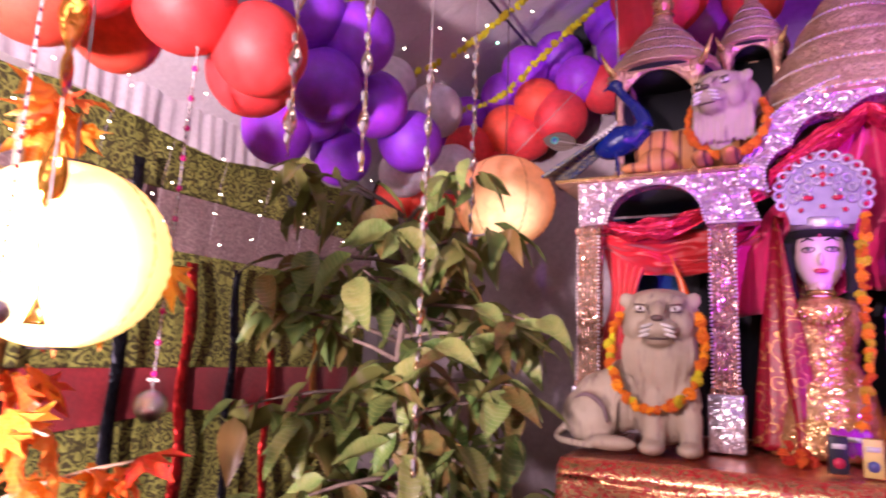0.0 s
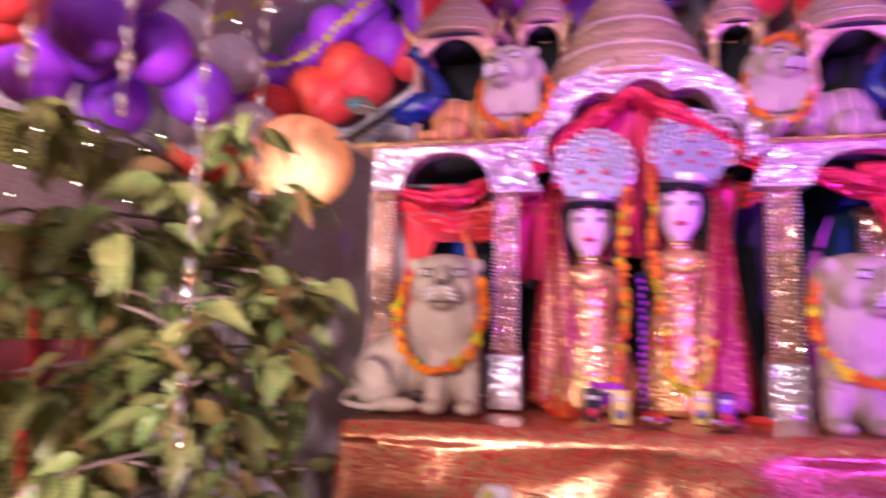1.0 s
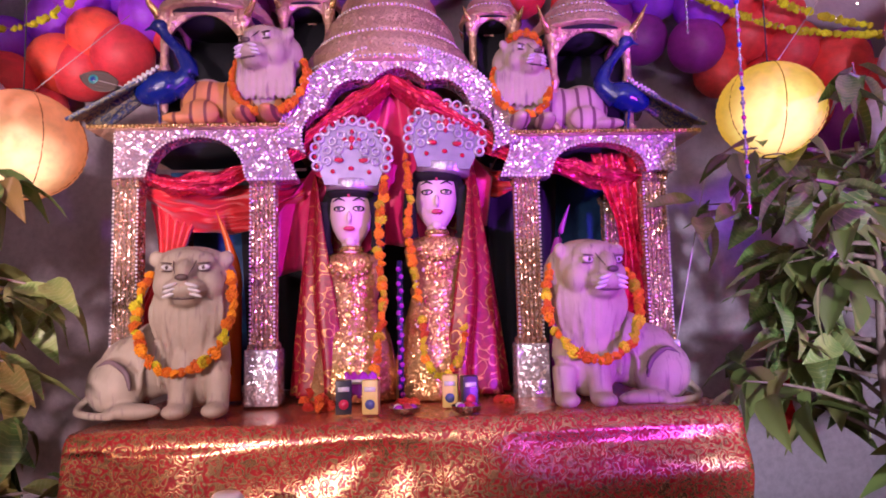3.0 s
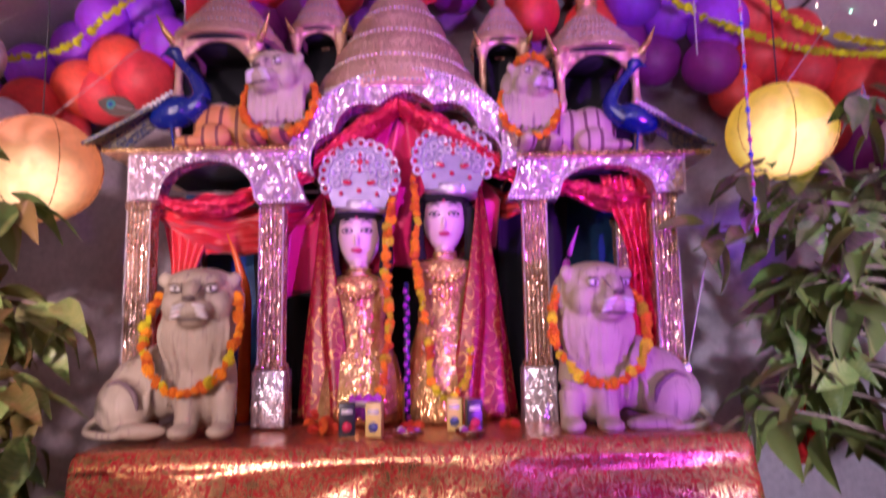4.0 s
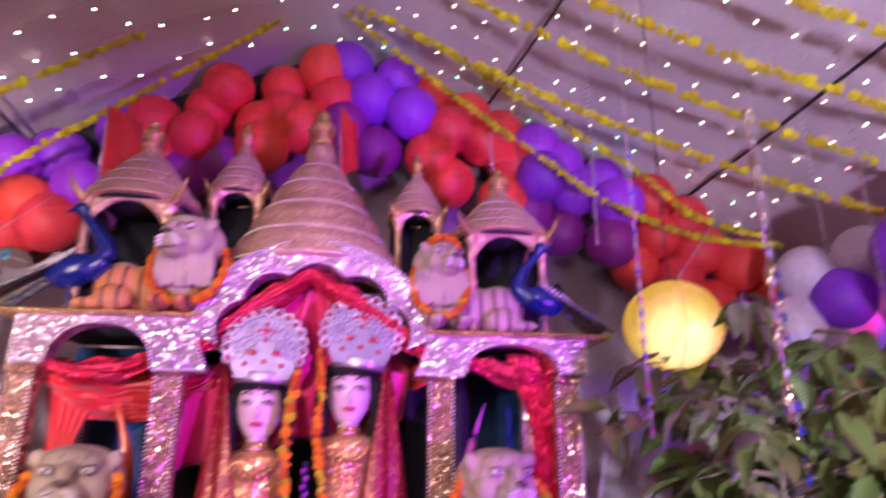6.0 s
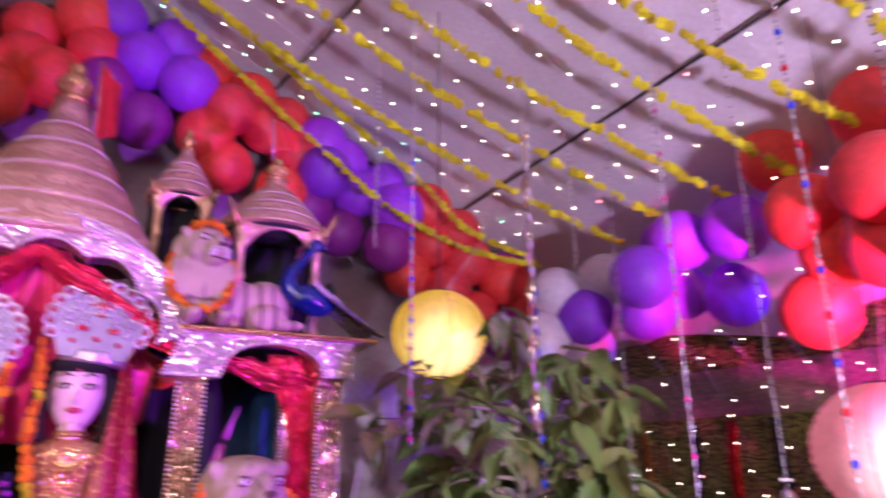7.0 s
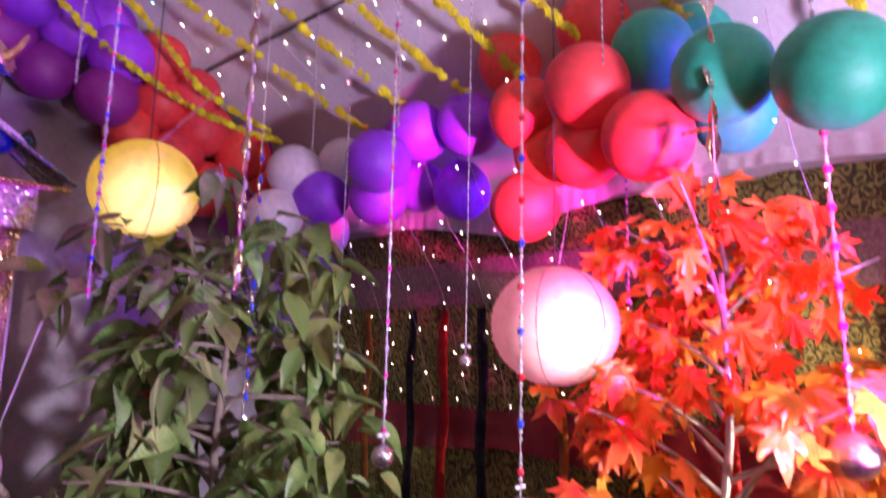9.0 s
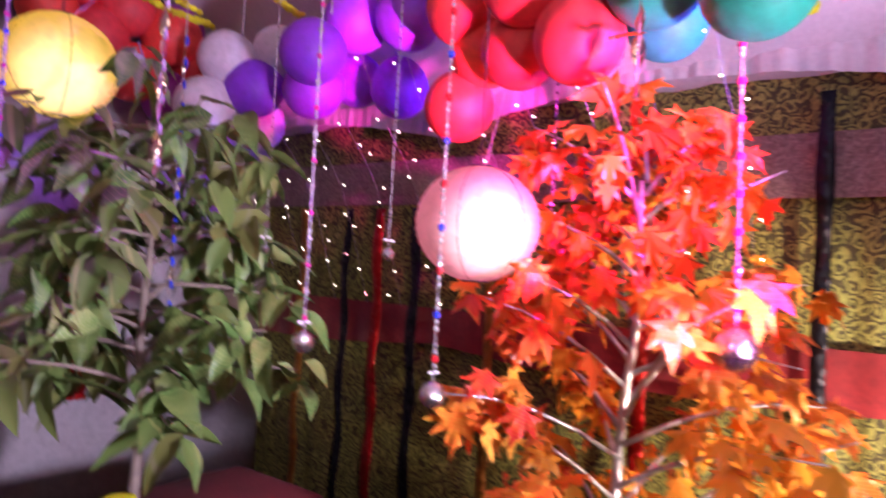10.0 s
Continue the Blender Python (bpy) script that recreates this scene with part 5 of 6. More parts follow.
def leaf_mat(name, a, b, vein, per=0.3):
    m, t, bs = tree_of(name)
    co = coords(t)
    n = node(t, "ShaderNodeTexNoise", Scale=3.0, Detail=4.0)
    t.links.new(co, n.inputs["Vector"])
    w = node(t, "ShaderNodeTexWave", Scale=4.0, Distortion=1.0)
    t.links.new(co, w.inputs["Vector"])
    col = mix(t, ramp(t, n.outputs["Fac"], 0.35, 0.68), a, b)
    col = mix(t, ramp(t, w.outputs["Fac"], 0.93, 1.0), col, vein)
    info = t.nodes.new("ShaderNodeObjectInfo")
    h = t.nodes.new("ShaderNodeHueSaturation")
    for k, lo, hi in (("Value", 1 - per, 1 + per), ("Hue", 0.5 - per * 0.08, 0.5 + per * 0.08)):
        r = t.nodes.new("ShaderNodeMapRange")
        r.inputs[3].default_value, r.inputs[4].default_value = lo, hi
        t.links.new(info.outputs["Random"], r.inputs[0])
        t.links.new(r.outputs[0], h.inputs[k])
    t.links.new(col, h.inputs["Color"])
    t.links.new(h.outputs[0], bs.inputs["Base Color"])
    bs.inputs["Roughness"].default_value = 0.38
    tr = t.nodes.new("ShaderNodeBsdfTranslucent")
    t.links.new(h.outputs[0], tr.inputs[0])
    ms = t.nodes.new("ShaderNodeMixShader")
    ms.inputs[0].default_value = 0.25
    t.links.new(bs.outputs[0], ms.inputs[1]), t.links.new(tr.outputs[0], ms.inputs[2])
    t.links.new(ms.outputs[0], t.nodes["Material Output"].inputs[0])
    bumped(t, bs, n.outputs["Fac"], 0.3, 0.05)
    return m


M["leaf"] = leaf_mat("ficus_leaf", (0.16, 0.22, 0.06), (0.30, 0.30, 0.10), (0.32, 0.32, 0.16), 0.4)
M["leaf_deep"] = leaf_mat("deep_leaf", (0.08, 0.15, 0.04), (0.18, 0.24, 0.07), (0.26, 0.30, 0.10))
M["leaf_brown"] = leaf_mat("browning_leaf", (0.22, 0.13, 0.04), (0.13, 0.14, 0.04), (0.3, 0.2, 0.1))
M["maple"] = leaf_mat("maple_red", (0.80, 0.08, 0.03), (0.85, 0.18, 0.03), (0.8, 0.25, 0.05), 0.25)
M["maple_orange"] = leaf_mat("maple_orange", (0.90, 0.36, 0.05), (0.85, 0.22, 0.03), (0.85, 0.4, 0.1), 0.2)
M["bark"] = mat("wrapped_bark", (0.28, 0.20, 0.17), (0.16, 0.11, 0.10), 0.8, scale=40)
M["wrap"] = mat("pale_wrapped_stem", (0.62, 0.48, 0.36), (0.40, 0.28, 0.20), 0.7, scale=60, bump=0.6)
M["silverbark"] = foil("silver_wrapped_stem", (0.75, 0.72, 0.80), 40, 0.4, 0.35)
M["pot"] = mat("dark_clay_pot", (0.12, 0.05, 0.04), rough=0.6)
LEAVES = {k: [mesh_of("leaf", fn(b), k) for b in (0.15, 0.3, 0.5)] for k, fn in (("leaf", ficus_leaf), ("leaf_deep", ficus_leaf), ("leaf_brown", ficus_leaf), ("maple", maple_leaf), ("maple_orange", maple_leaf))}


def plant(name, base, top, label, leaf_kinds, size, branches, reach, per_branch, rnd, spread=1.0, droop=0.5, trunk="bark", z0=0.55, out=0.5, scatter=0.03, whorl=False):
    random.seed(rnd)
    count, more = 0, {}
    th = thing(name, (base[0], base[1], 0), label, "tree", "potted trees")
    h, lean = top[2], Vector((top[0] - base[0], top[1] - base[1], 0))
    part("pot", lathe(B(), [(0.12, 0), (0.15, 0.03), (0.17, 0.22), (0.18, 0.24), (0.16, 0.24), (0.15, 0.20), (0.01, 0.19)], 28), "pot", th)
    line = [Vector((0, 0, 0.18)) + lean * (i / 10) + Vector((0.012 * math.sin(i * 1.7), 0.012 * math.cos(i * 1.3), (h - 0.18) * i / 10)) for i in range(11)]
    part("trunk", tube(B(), line, [0.020 - 0.0012 * i for i in range(11)], 10), trunk, th)
    order = list(range(branches))
    random.shuffle(order)
    for k in order:
        f = k / (branches - 1)
        z = z0 + (h - z0) * f
        t = (z - 0.18) / (h - 0.18)
        st = lean * t + Vector((0, 0, z))
        a = k * 2.399 + random.uniform(-0.4, 0.4)
        ln = reach * (0.65 + 0.5 * math.sin(math.pi * min(1, 0.25 + f * 0.75))) * random.uniform(0.75, 1.15) * spread
        if whorl:
            ln = reach * random.uniform(0.70, 1.25)
        d = Vector((math.cos(a), math.sin(a), random.uniform(0.5, 1.1) if trunk == "silverbark" else random.uniform(0.1, 0.6)))
        pts = [st + d * ln * q - Vector((0, 0, droop * ln * q * q)) for q in (0, 0.25, 0.5, 0.75, 1)]
        part("branch", tube(B(), pts, [0.008, 0.007, 0.006, 0.004, 0.002], 6), trunk, th)
        line2 = smooth_line(pts, 5)
        for q in range(per_branch):
            u = (0.45 if trunk == "silverbark" else 0.25) + (0.55 if trunk == "silverbark" else 0.75) * (q + random.random() * 0.6) / per_branch
            if whorl:
                u = (1.0, 0.55, 0.8)[q % 3]
            i = min(int(u * (len(line2) - 1)), len(line2) - 1)
            p = line2[i]
            kind = random.choice(leaf_kinds)
            if trunk == "silverbark":
                kind = "maple" if random.random() < 0.35 + 0.9 * (p.y + 0.05) + 0.5 * (p.z - 1.35) else "maple_orange"
            me = random.choice(LEAVES[kind])
            yaw = a + (2.6 * (q / per_branch - 0.5) * 2 + random.uniform(-0.3, 0.3) if whorl else random.uniform(-1.7, 1.7))
            pitch = random.uniform(-0.25, 1.1) * out + 0.2
            s = size * random.uniform(0.65, 1.2)
            m = Matrix.Translation(p + Vector([random.uniform(-1, 1) * scatter for w in range(3)])) @ Euler((random.uniform(-0.9, 0.9), pitch, yaw)).to_matrix().to_4x4() @ Matrix.Scale(s, 4)
            if count < 300:
                part("leaf", me, None, th).matrix_basis = m
            else:
                if kind not in more:
                    more[kind] = B()
                bm2 = B()
                bm2.from_mesh(me)
                bm2.transform(m)
                tmp = bpy.data.meshes.new("tmp")
                bm2.to_mesh(tmp)
                bm2.free()
                more[kind].from_mesh(tmp)
                bpy.data.meshes.remove(tmp)
            count += 1
    for kind, bm in more.items():
        tagged(part("foliage", bm, kind, th), kind="stuff")
    return th


plant("ficus_tree", (-1.24, -0.40, 0), (-1.28, -0.42, 1.76), "artificial ficus tree with green and browning leaves in a pot", ["leaf", "leaf", "leaf", "leaf_brown", "leaf_deep"], 0.150, 50, 0.37, 11, 11, droop=0.22, z0=0.85, out=0.75, scatter=0.04, whorl=True)
plant("ficus_tree", (1.37, -0.20, 0), (1.36, -0.18, 1.82), "artificial ficus tree with dark green leaves in a pot", ["leaf_deep", "leaf_deep", "leaf_deep", "leaf"], 0.155, 42, 0.36, 11, 7, droop=0.22, z0=0.95, out=0.75, scatter=0.04, whorl=True)
plant("maple_tree", (2.15, -1.31, 0), (2.22, -1.36, 1.72), "artificial maple tree with red and orange leaves", ["maple", "maple_orange", "maple_orange"], 0.118, 30, 0.52, 17, 5, droop=0.35, trunk="silverbark", z0=0.55, out=1.4, scatter=0.09)
plant("maple_tree", (-1.46, -1.52, 0), (-1.42, -1.50, 1.76), "artificial maple tree with orange leaves by the lantern", ["maple_orange", "maple"], 0.105, 15, 0.26, 9, 9, droop=0.2, trunk="wrap", z0=0.85, out=1.2)

# ---- hanging bead strings and twisted foil ----
BEAD = {}
for k, c, mt in (("pink", (0.75, 0.03, 0.30), 0), ("blue", (0.03, 0.06, 0.75), 0), ("red", (0.65, 0.02, 0.04), 0), ("crystal", (0.85, 0.80, 0.88), 0.6), ("dot", (0.12, 0.05, 0.10), 0.2)):
    bm = B()
    bmesh.ops.create_icosphere(bm, subdivisions=1, radius=1)
    BEAD[k] = mesh_of("bead", bm, mat(k + "_bead", c, rough=0.12, metal=mt, coat=0.6), False)
M["mirror"] = foil("mirror_tiles", (0.80, 0.80, 0.86), 140, 0.7, 0.06, None, 0.97)
M["twist_gold"] = foil("gold_silver_twist", (0.72, 0.50, 0.26), 90, 0.35, 0.07, (0.66, 0.60, 0.56), 0.97)
M["twist_orange"] = foil("orange_twist", (0.85, 0.28, 0.05), 90, 0.3, 0.12, (0.8, 0.5, 0.1), 0.9)
bm = B()
bmesh.ops.create_uvsphere(bm, u_segments=16, v_segments=12, radius=1)
tile_ball = mesh_of("mirror_ball", bm, "mirror", False)


def bead_string(top, low, label, tints, step=0.045, size=0.0075, pendant=0.0, between=True, start=0.0):
    """From the roof down to low; tints alternate with small crystal beads."""
    top, low = Vector(top), Vector(low)
    th = thing("bead_string", tuple(top), label, "bead string", "hanging strings")
    d = low - top
    part("thread", tube(B(), [(0, 0, 0), d * 0.5, d], 0.0016, 4), "thread", th)
    n = int(d.length * (1 - start) / step)
    for i in range(n):
        p = d * (start + (1 - start) * (i + 0.5) / n)
        b = part("bead", BEAD[tints[i % len(tints)]], None, th)
        b.matrix_basis = Matrix.Translation(p) @ Matrix.Diagonal((size, size, size * 1.1, 1))
        if between:
            for q in (-0.32, -0.16, 0.16, 0.32):
                c = part("bead", BEAD["crystal"], None, th)
                c.matrix_basis = Matrix.Translation(p + d.normalized() * q * step) @ Matrix.Diagonal((size * 0.55, size * 0.55, size * 0.8, 1))
    if pendant:
        m = part("pendant_ball", tile_ball, None, th, "small mirror-tiled ball")
        m.matrix_basis = Matrix.Translation(d + Vector((0, 0, -pendant))) @ Matrix.Scale(pendant, 4)
        for q in (-1, 1):
            bm = B()
            ball(bm, d + Vector((q * 0.012, 0, 0.02)), (0.009, 0.003, 0.004), 8, 6)
            part("bow", bm, "pearl", th)
    return th


def twist(top, low, label, material, width, turn_len=0.11, bead_tint=None, drop=0.0):
    """A ribbon of foil twisted on itself, on a thread from the roof."""
    top, low = Vector(top), Vector(low)
    th = thing("twisted_string", tuple(top), label, "bead string", "hanging strings")
    d = low - top
    ln = d.length
    part("thread", tube(B(), [(0, 0, 0), d], 0.0015, 4), "thread", th)

    def fn(u, v):
        s = drop + (1 - drop) * v
        a = s * ln / turn_len * math.pi
        w = width * (0.25 + 0.75 * abs(math.sin(a * 1.0)))
        p = d * s
        return p + Vector((math.cos(a * 0.5), math.sin(a * 0.5), 0)) * (u - 0.5) * 2 * w
    part("foil_twist", sheet(B(), fn, 3, max(60, int(ln * 130)), 0.0012), material, th, "twisted metallic ribbon")
    if bead_tint:
        n = int(ln * (1 - drop) / turn_len)
        for i in range(n):
            b = part("bead", BEAD[bead_tint], None, th)
            b.matrix_basis = Matrix.Translation(d * (drop + (1 - drop) * (i + 0.5) / n) + Vector((0, -0.008, 0))) @ Matrix.Diagonal((0.006, 0.006, 0.016, 1))
    return th


def up(x, y):
    return (x, y, roof(x) - 0.04)


bead_string(up(1.365, -0.877), (1.368, -0.88, 1.27), "silver thread of violet and pink beads with mirror ball", ["crystal", "pink"], 0.06, 0.007, 0.026, start=0.25)
bead_string(up(1.556, -1.122), (1.556, -1.122, 1.17), "string of blue and red beads with mirror ball", ["blue", "red"], 0.10, 0.010, 0.032)
twist(up(1.107, -0.652), (1.107, -0.652, 1.60), "gold twisted foil string with crystal beads", "twist_gold", 0.012, 0.07, "crystal", 0.45)
bead_string(up(0.853, -0.49), (0.853, -0.49, 1.57), "string of blue and violet beads", ["blue", "crystal", "pink"], 0.035, 0.007, 0.0, start=0.52)
bead_string(up(1.77, -1.70), (1.80, -1.72, 1.345), "string of large pink beads with mirror ball", ["pink"], 0.075, 0.011, 0.047)
bead_string(up(1.561, -0.955), (1.561, -0.955, 1.475), "thin pink thread with a green ball", ["dot"], 0.03, 0.003, 0.016, False)
bead_string(up(1.57, -0.46), (1.57, -0.46, 1.475), "thin red thread with a small ball", ["dot"], 0.03, 0.003, 0.016, False)
bead_string(up(2.0, -1.17), (2.0, -1.17, 1.61), "thin dark beaded thread with a small ball", ["dot"], 0.025, 0.005, 0.02, False)
twist(up(1.70, -1.52), (1.70, -1.52, 1.82), "gold twisted foil string", "twist_gold", 0.017, 0.085, None, 0.15)
twist(up(1.37, -0.30), (1.37, -0.30, 1.25), "silver foil thread among the leaves", "twist_gold", 0.007, 0.06, "blue", 0.5)
bead_string((-1.31, -1.20, 2.66), (-1.45, -1.14, 1.245), "string of pink beads with mirror ball", ["pink"], 0.065, 0.008, 0.035)
twist(up(-1.20, -1.05), (-1.20, -1.05, 1.765), "gold and silver twisted foil string", "twist_gold", 0.016, 0.075, "crystal", 0.25)
twist(up(-1.12, -0.88), (-1.12, -0.88, 1.765), "gold and silver twisted foil string", "twist_gold", 0.014, 0.075, "crystal", 0.25)
twist((-1.01, -0.76, 2.9), (-1.03, -0.72, 1.05), "long silver twisted foil string with crystals", "twist_gold", 0.011, 0.06, "crystal", 0.45)
twist(up(-1.03, -0.45), (-1.04, -0.43, 1.54), "silver twisted foil string", "twist_gold", 0.010, 0.055, "crystal", 0.48)
twist((-1.085, -1.63, 2.6), (-1.16, -1.585, 1.365), "orange twisted foil string before the lantern", "twist_orange", 0.020, 0.12, None, 0.4)
bead_string((-1.09, -1.66, 2.6), (-1.12, -1.66, 1.40), "dark dotted bead thread with a red ball", ["dot", "red"], 0.02, 0.0035, 0.02, False)
bead_string(up(0.92, -0.05), (0.92, -0.05, 2.2), "pale bead thread hanging from the ceiling", ["crystal"], 0.02, 0.005, 0.0, False, 0.3)
for y, c in ((-0.2, "crystal"), (-0.62, "crystal"), (-1.3, "dot")):
    bead_string(up(1.62, y), (1.63, y, 2.15), "pale bead thread hanging from the ceiling", [c], 0.022, 0.004, 0.0, False, 0.2)

# ---- garlands across the ceiling ----
def ceiling_garland(a, b, sag=0.09, r=0.019):
    pts = []
    for i in range(9):
        t = i / 8
        x, y = a[0] + (b[0] - a[0]) * t, a[1] + (b[1] - a[1]) * t
        z0 = a[2] + (b[2] - a[2]) * t
        pts.append((x, y, z0 - sag * 4 * t * (1 - t)))
    garland("ceiling_garland", pts, r, 0.026, "yellow flower garland strung across the ceiling", "yellow_flower", "ceiling garlands", None, 0.12)


for a, b in (((0.10, 0.36, 3.36), (2.15, -0.05, 2.34)), ((0.25, 0.0, 3.30), (2.16, -0.30, 2.36)), ((0.35, -0.25, 3.24), (2.16, -0.58, 2.36)),
             ((0.55, -0.6, 3.16), (2.12, -0.80, 2.38)), ((0.75, -0.75, 3.08), (2.10, -1.08, 2.40)), ((1.0, -1.1, 3.0), (2.14, -1.38, 2.38)), ((1.2, -1.75, 2.9), (2.4, -1.75, 2.2)),
             ((-0.5, -0.3, 3.2), (-1.7, -0.35, 2.55))):
    ceiling_garland(a, b)

for pts in (((0.05, 0.45, 3.38), (0.50, 0.45, 3.03), (0.85, 0.45, 2.78), (1.18, 0.45, 2.56), (1.55, 0.45, 2.43), (1.95, 0.45, 2.40)), ((0.35, 0.40, 3.28), (1.09, 0.42, 2.83), (1.33, 0.43, 2.69), (1.54, 0.44, 2.52), (1.88, 0.45, 2.44)),
            ((-0.25, 0.45, 3.32), (-0.84, 0.45, 2.87), (-1.06, 0.45, 2.70), (-1.21, 0.45, 2.58), (-1.36, 0.45, 2.47), (-1.62, 0.45, 2.44)), ((-0.75, 0.30, 3.10), (-1.24, 0.20, 2.70), (-1.45, 0.20, 2.59), (-1.72, 0.20, 2.52))):
    garland("ceiling_garland", pts, 0.017, 0.025, "yellow flower garland hanging in a curve along the gable", "yellow_flower", "ceiling garlands", None, 0.05)

# ---- roof poles and seams ----
for pts in (((0.72, 0.9, 3.2), (0.80, 0.3, 3.16), (0.90, -0.6, 3.12), (1.0, -2.0, 3.08)), ((1.70, 0.9, 2.74), (1.71, 0.0, 2.74), (1.71, -2.2, 2.74)), ((-1.3, 0.9, 2.82), (-1.3, -2.0, 2.82))):
    solid("ceiling_rope", tube(B(), pts, 0.007, 6), "wire", "dark rope under the ceiling cloth", "rope", "ceiling ropes")
bm = B()
for s in (-1, 1):
    tube(bm, [(s * q, BACK - 0.06, roof(s * q) - 0.07) for q in (0, 0.3, 0.6, 0.9, 1.2, 1.5, 1.8, 2.1, 2.3)], 0.065, 8)
solid("gable_pole", bm, "dark", "dark cloth-wrapped pole along the gable", "pole")

# ---- fairy lights ----
M["bulb_white"] = glow("warm_bulb", (1.0, 0.86, 0.70), 13)
M["bulb_pink"] = glow("pink_bulb", (1.0, 0.25, 0.35), 14)
M["bulb_green"] = glow("green_bulb", (0.35, 1.0, 0.65), 10)


BULB = {}


def fairy(pts, step, r, tints, label, jitter=0.02):
    th = thing("fairy_light_string", tuple(pts[0]), label, "string lights", "fairy lights")
    o = Vector(pts[0])
    line = smooth_line(pts, 6)
    part("flex", tube(B(), [p - o for p in line], 0.001, 4), "thread", th)
    for p in along(line, step):
        t = random.choice(tints)
        if (t, r) not in BULB:
            bm = B()
            bmesh.ops.create_icosphere(bm, subdivisions=1, radius=r)
            BULB[t, r] = mesh_of("bulb", bm, t)
        part("bulb", BULB[t, r], None, th).location = p - o + Vector([random.uniform(-jitter, jitter) for q in range(3)])


random.seed(21)
W, P, G = "bulb_white", "bulb_pink", "bulb_green"
for k in range(15):
    y = 0.9 - k * 0.18
    tints = [W, W, W, G] if k < 3 else ([W, W, W, P] if k in (5, 9) else [W])
    fairy([(x, y + random.uniform(-0.06, 0.06), roof(x) - 0.05 - random.uniform(0, 0.03)) for x in (0.0, 0.5, 1.0, 1.5, 1.95)], 0.125, 0.0042, tints, "string of small warm lights under the ceiling", 0.03)
for k in range(9):
    y = 0.85 - k * 0.24
    fairy([(-x, y + random.uniform(-0.06, 0.06), roof(-x) - 0.05) for x in (0.1, 0.5, 1.0, 1.5, 1.95)], 0.16, 0.0052, [W, W, W, G] if k < 2 else [W], "string of small warm lights under the ceiling", 0.03)
for k in range(12):
    y = 0.75 - k * 0.21
    fairy([(2.0, y, 2.36), (2.18, y, 2.05), (2.40, y - 0.03, 1.75), (2.58, y - 0.05, 1.25)], 0.10, 0.0034, [W, W, W, P] if k % 3 == 0 else [W], "light string falling down the side curtain", 0.04)
for k in range(9):
    y = 0.75 - k * 0.26
    fairy([(-1.85, y, roof(-1.85) - 0.02), (-2.0, y, 2.25), (-2.15, y - 0.03, 2.05), (-2.25, y, 1.75)], 0.10, 0.0038, [W, W, G] if k < 2 else [W], "light string falling down the side curtain", 0.04)

# ---- small things round the shrine ----
M["eye_blue"] = mat("peacock_eye_blue", (0.02, 0.05, 0.30), rough=0.3)
M["eye_teal"] = mat("peacock_eye_teal", (0.05, 0.30, 0.30), rough=0.35)
M["barbs"] = mat("feather_barbs", (0.06, 0.045, 0.05), (0.10, 0.06, 0.05), 0.6, scale=80)


def feather(where, turn, tilt):
    th = thing("peacock_feather", where, "peacock feather with a blue eye behind the shrine", "feather", "feathers")
    th.matrix_basis = Matrix.Translation(where) @ Matrix.Rotation(radians(tilt), 4, "Y") @ Matrix.Scale(0.78, 4)
    part("shaft", tube(B(), [(0, 0, -0.35), (0, 0, 0.02)], 0.002, 5), "thread", th)
    part("vane", sheet(B(), lambda u, v: ((u - 0.5) * 0.09 * math.sin(math.pi * (0.08 + 0.92 * v)) ** 0.7, 0.003 * math.sin(u * 40), -0.10 + v * 0.16), 20, 12, 0.001), "barbs", th)
    for name, r, y, k in (("eye", 0.020, -0.004, "eye_teal"), ("pupil", 0.011, -0.007, "eye_blue")):
        bm = B()
        ball(bm, (0, y, 0.0), (r, 0.003, r), 14, 8)
        part(name, bm, k, th)


feather((-0.965, 0.10, 2.125), 0, -75)
feather((1.10, 0.985, 2.30), 0, 5)
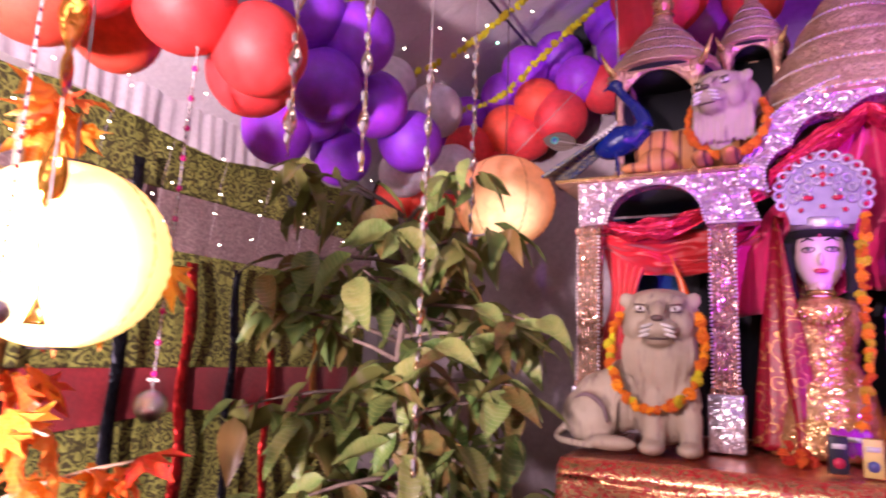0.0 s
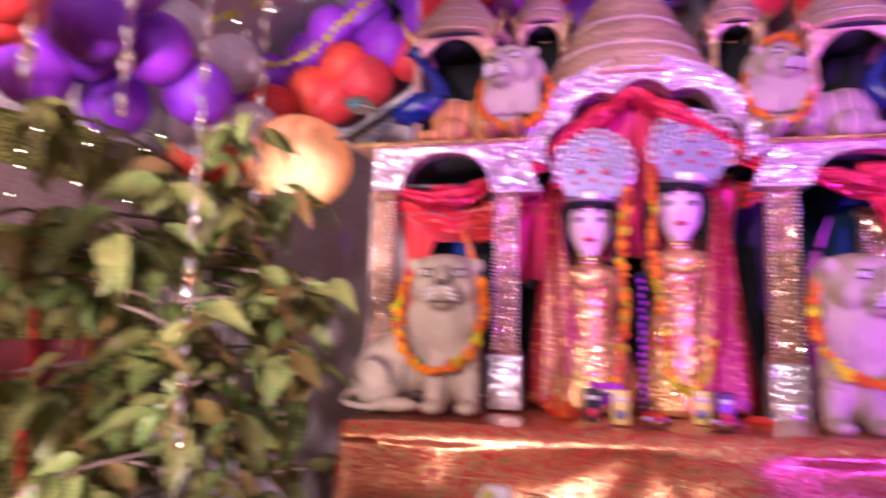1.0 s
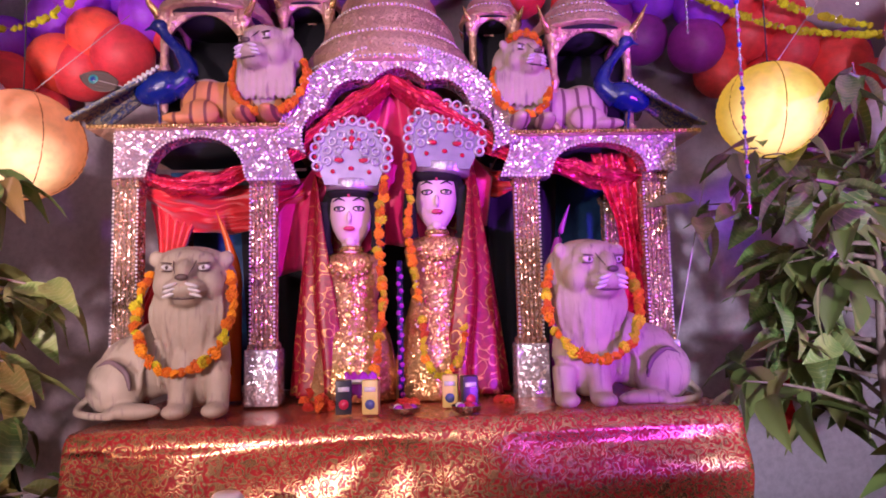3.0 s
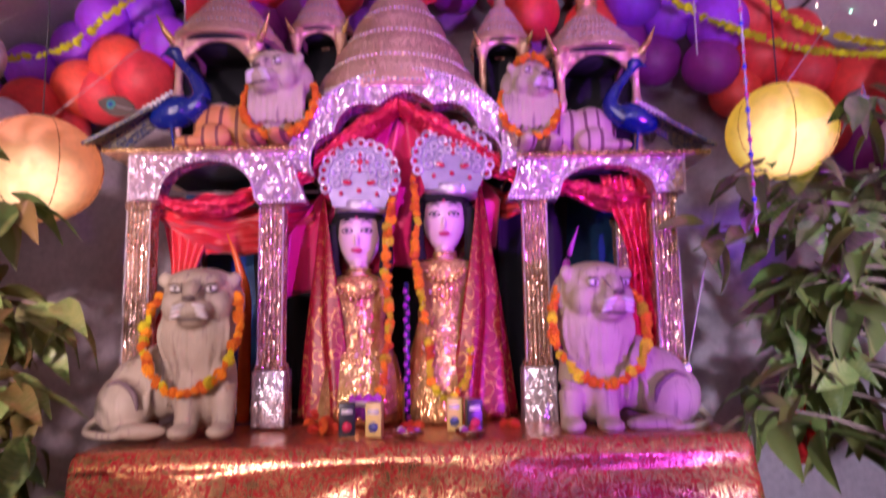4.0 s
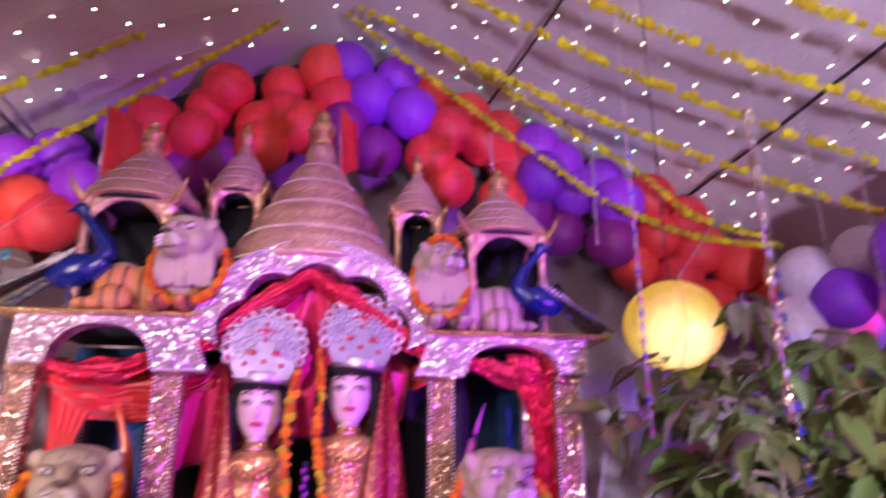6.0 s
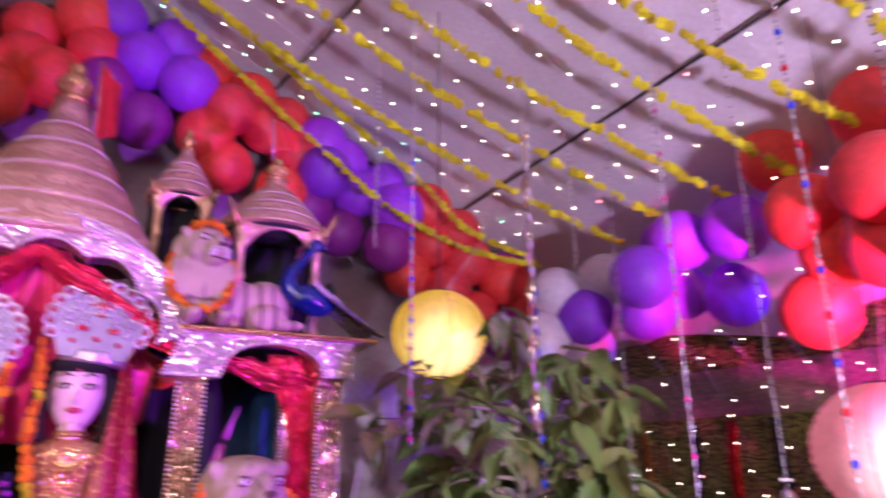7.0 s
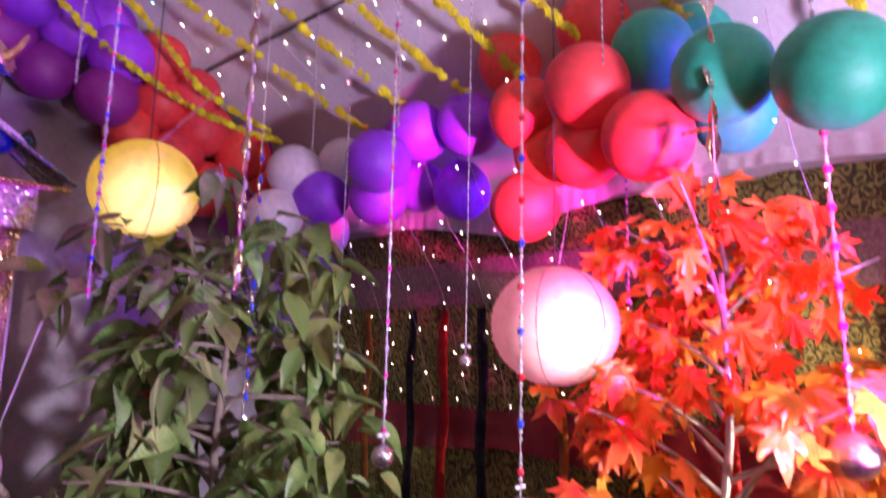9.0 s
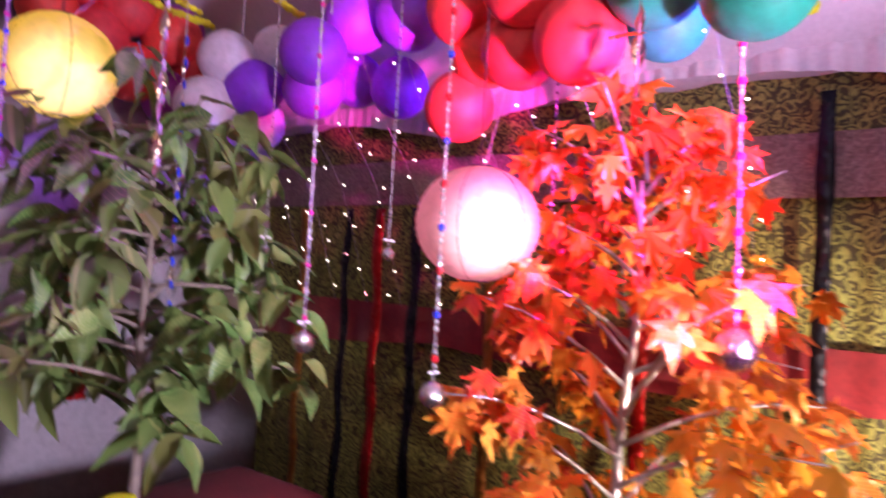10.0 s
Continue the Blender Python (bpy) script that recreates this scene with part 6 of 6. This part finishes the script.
# cords tied from the shrine to the ground
solid("tie_cord", tube(B(), [(0.84, 0.0, 1.20), (1.02, 0.10, 1.80)], 0.0025, 5), "thread", "pale cord tied to the shrine's column", "cord")
# tasselled red ribbons behind the ficus
for x, y in ((1.66, BACK - 0.012), (1.71, BACK - 0.014)):
    solid("ribbon", sheet(B(), lambda u, v: (x + (u - 0.5) * 0.045 + 0.03 * v, y + 0.006 * math.sin(v * 60), 1.36 - v * 0.60), 3, 60, 0.003), "rib_red", "red crepe ribbon pinned to the back wall", "ribbon", "back ribbons")
M["bundle"] = mat("maroon_cover", (0.16, 0.008, 0.015), (0.10, 0.005, 0.01), 0.8, scale=80, big=5)
seat = thing("cloth_bundle", (1.42, -0.30, 0), "dark maroon cloth covered box beside the table", "box")
part("cover", box(B(), (0, 0, 0.35), (0.80, 0.45, 0.70), 0.03), "bundle", seat)
pot = thing("clay_pot", (1.20, -0.42, 0.702), "orange clay pot with a yellow rim", "pot")
part("body", lathe(B(), [(0.03, 0), (0.055, 0.02), (0.06, 0.05), (0.045, 0.08), (0.03, 0.09)], 24), "marigold", pot)
part("rim", lathe(B(), [(0.03, 0.09), (0.04, 0.10), (0.04, 0.108), (0.028, 0.108)], 24), "yellow_flower", pot)


def pennant(foot, height, reach, label):
    """A small cloth flag on a thin foil stick."""
    th = thing("pennant", foot, label, "flag", "pennants")
    part("stick", tube(B(), [(0, 0, 0), (-0.012, 0, height)], 0.004, 6), "silver", th)
    part("flag_cloth", sheet(B(), lambda u, v: (-0.012 * (0.25 + 0.75 * v) + reach * u, 0.012 * math.sin(u * 9 + v * 2) * u, height * (0.25 + 0.75 * v - 0.30 * u * (v - 0.35))), 14, 10, 0.0015), "redcloth", th, "red cloth flag")


pennant((-0.735, 0.12, 2.33), 0.36, 0.13, "red cloth pennant beside the tower roof")
pennant((0.05, 0.36, 2.46), 0.42, 0.07, "narrow red cloth pennant behind the dome")
pennant((0.61, 0.13, 2.52), 0.16, 0.09, "red cloth pennant on the tower finial")
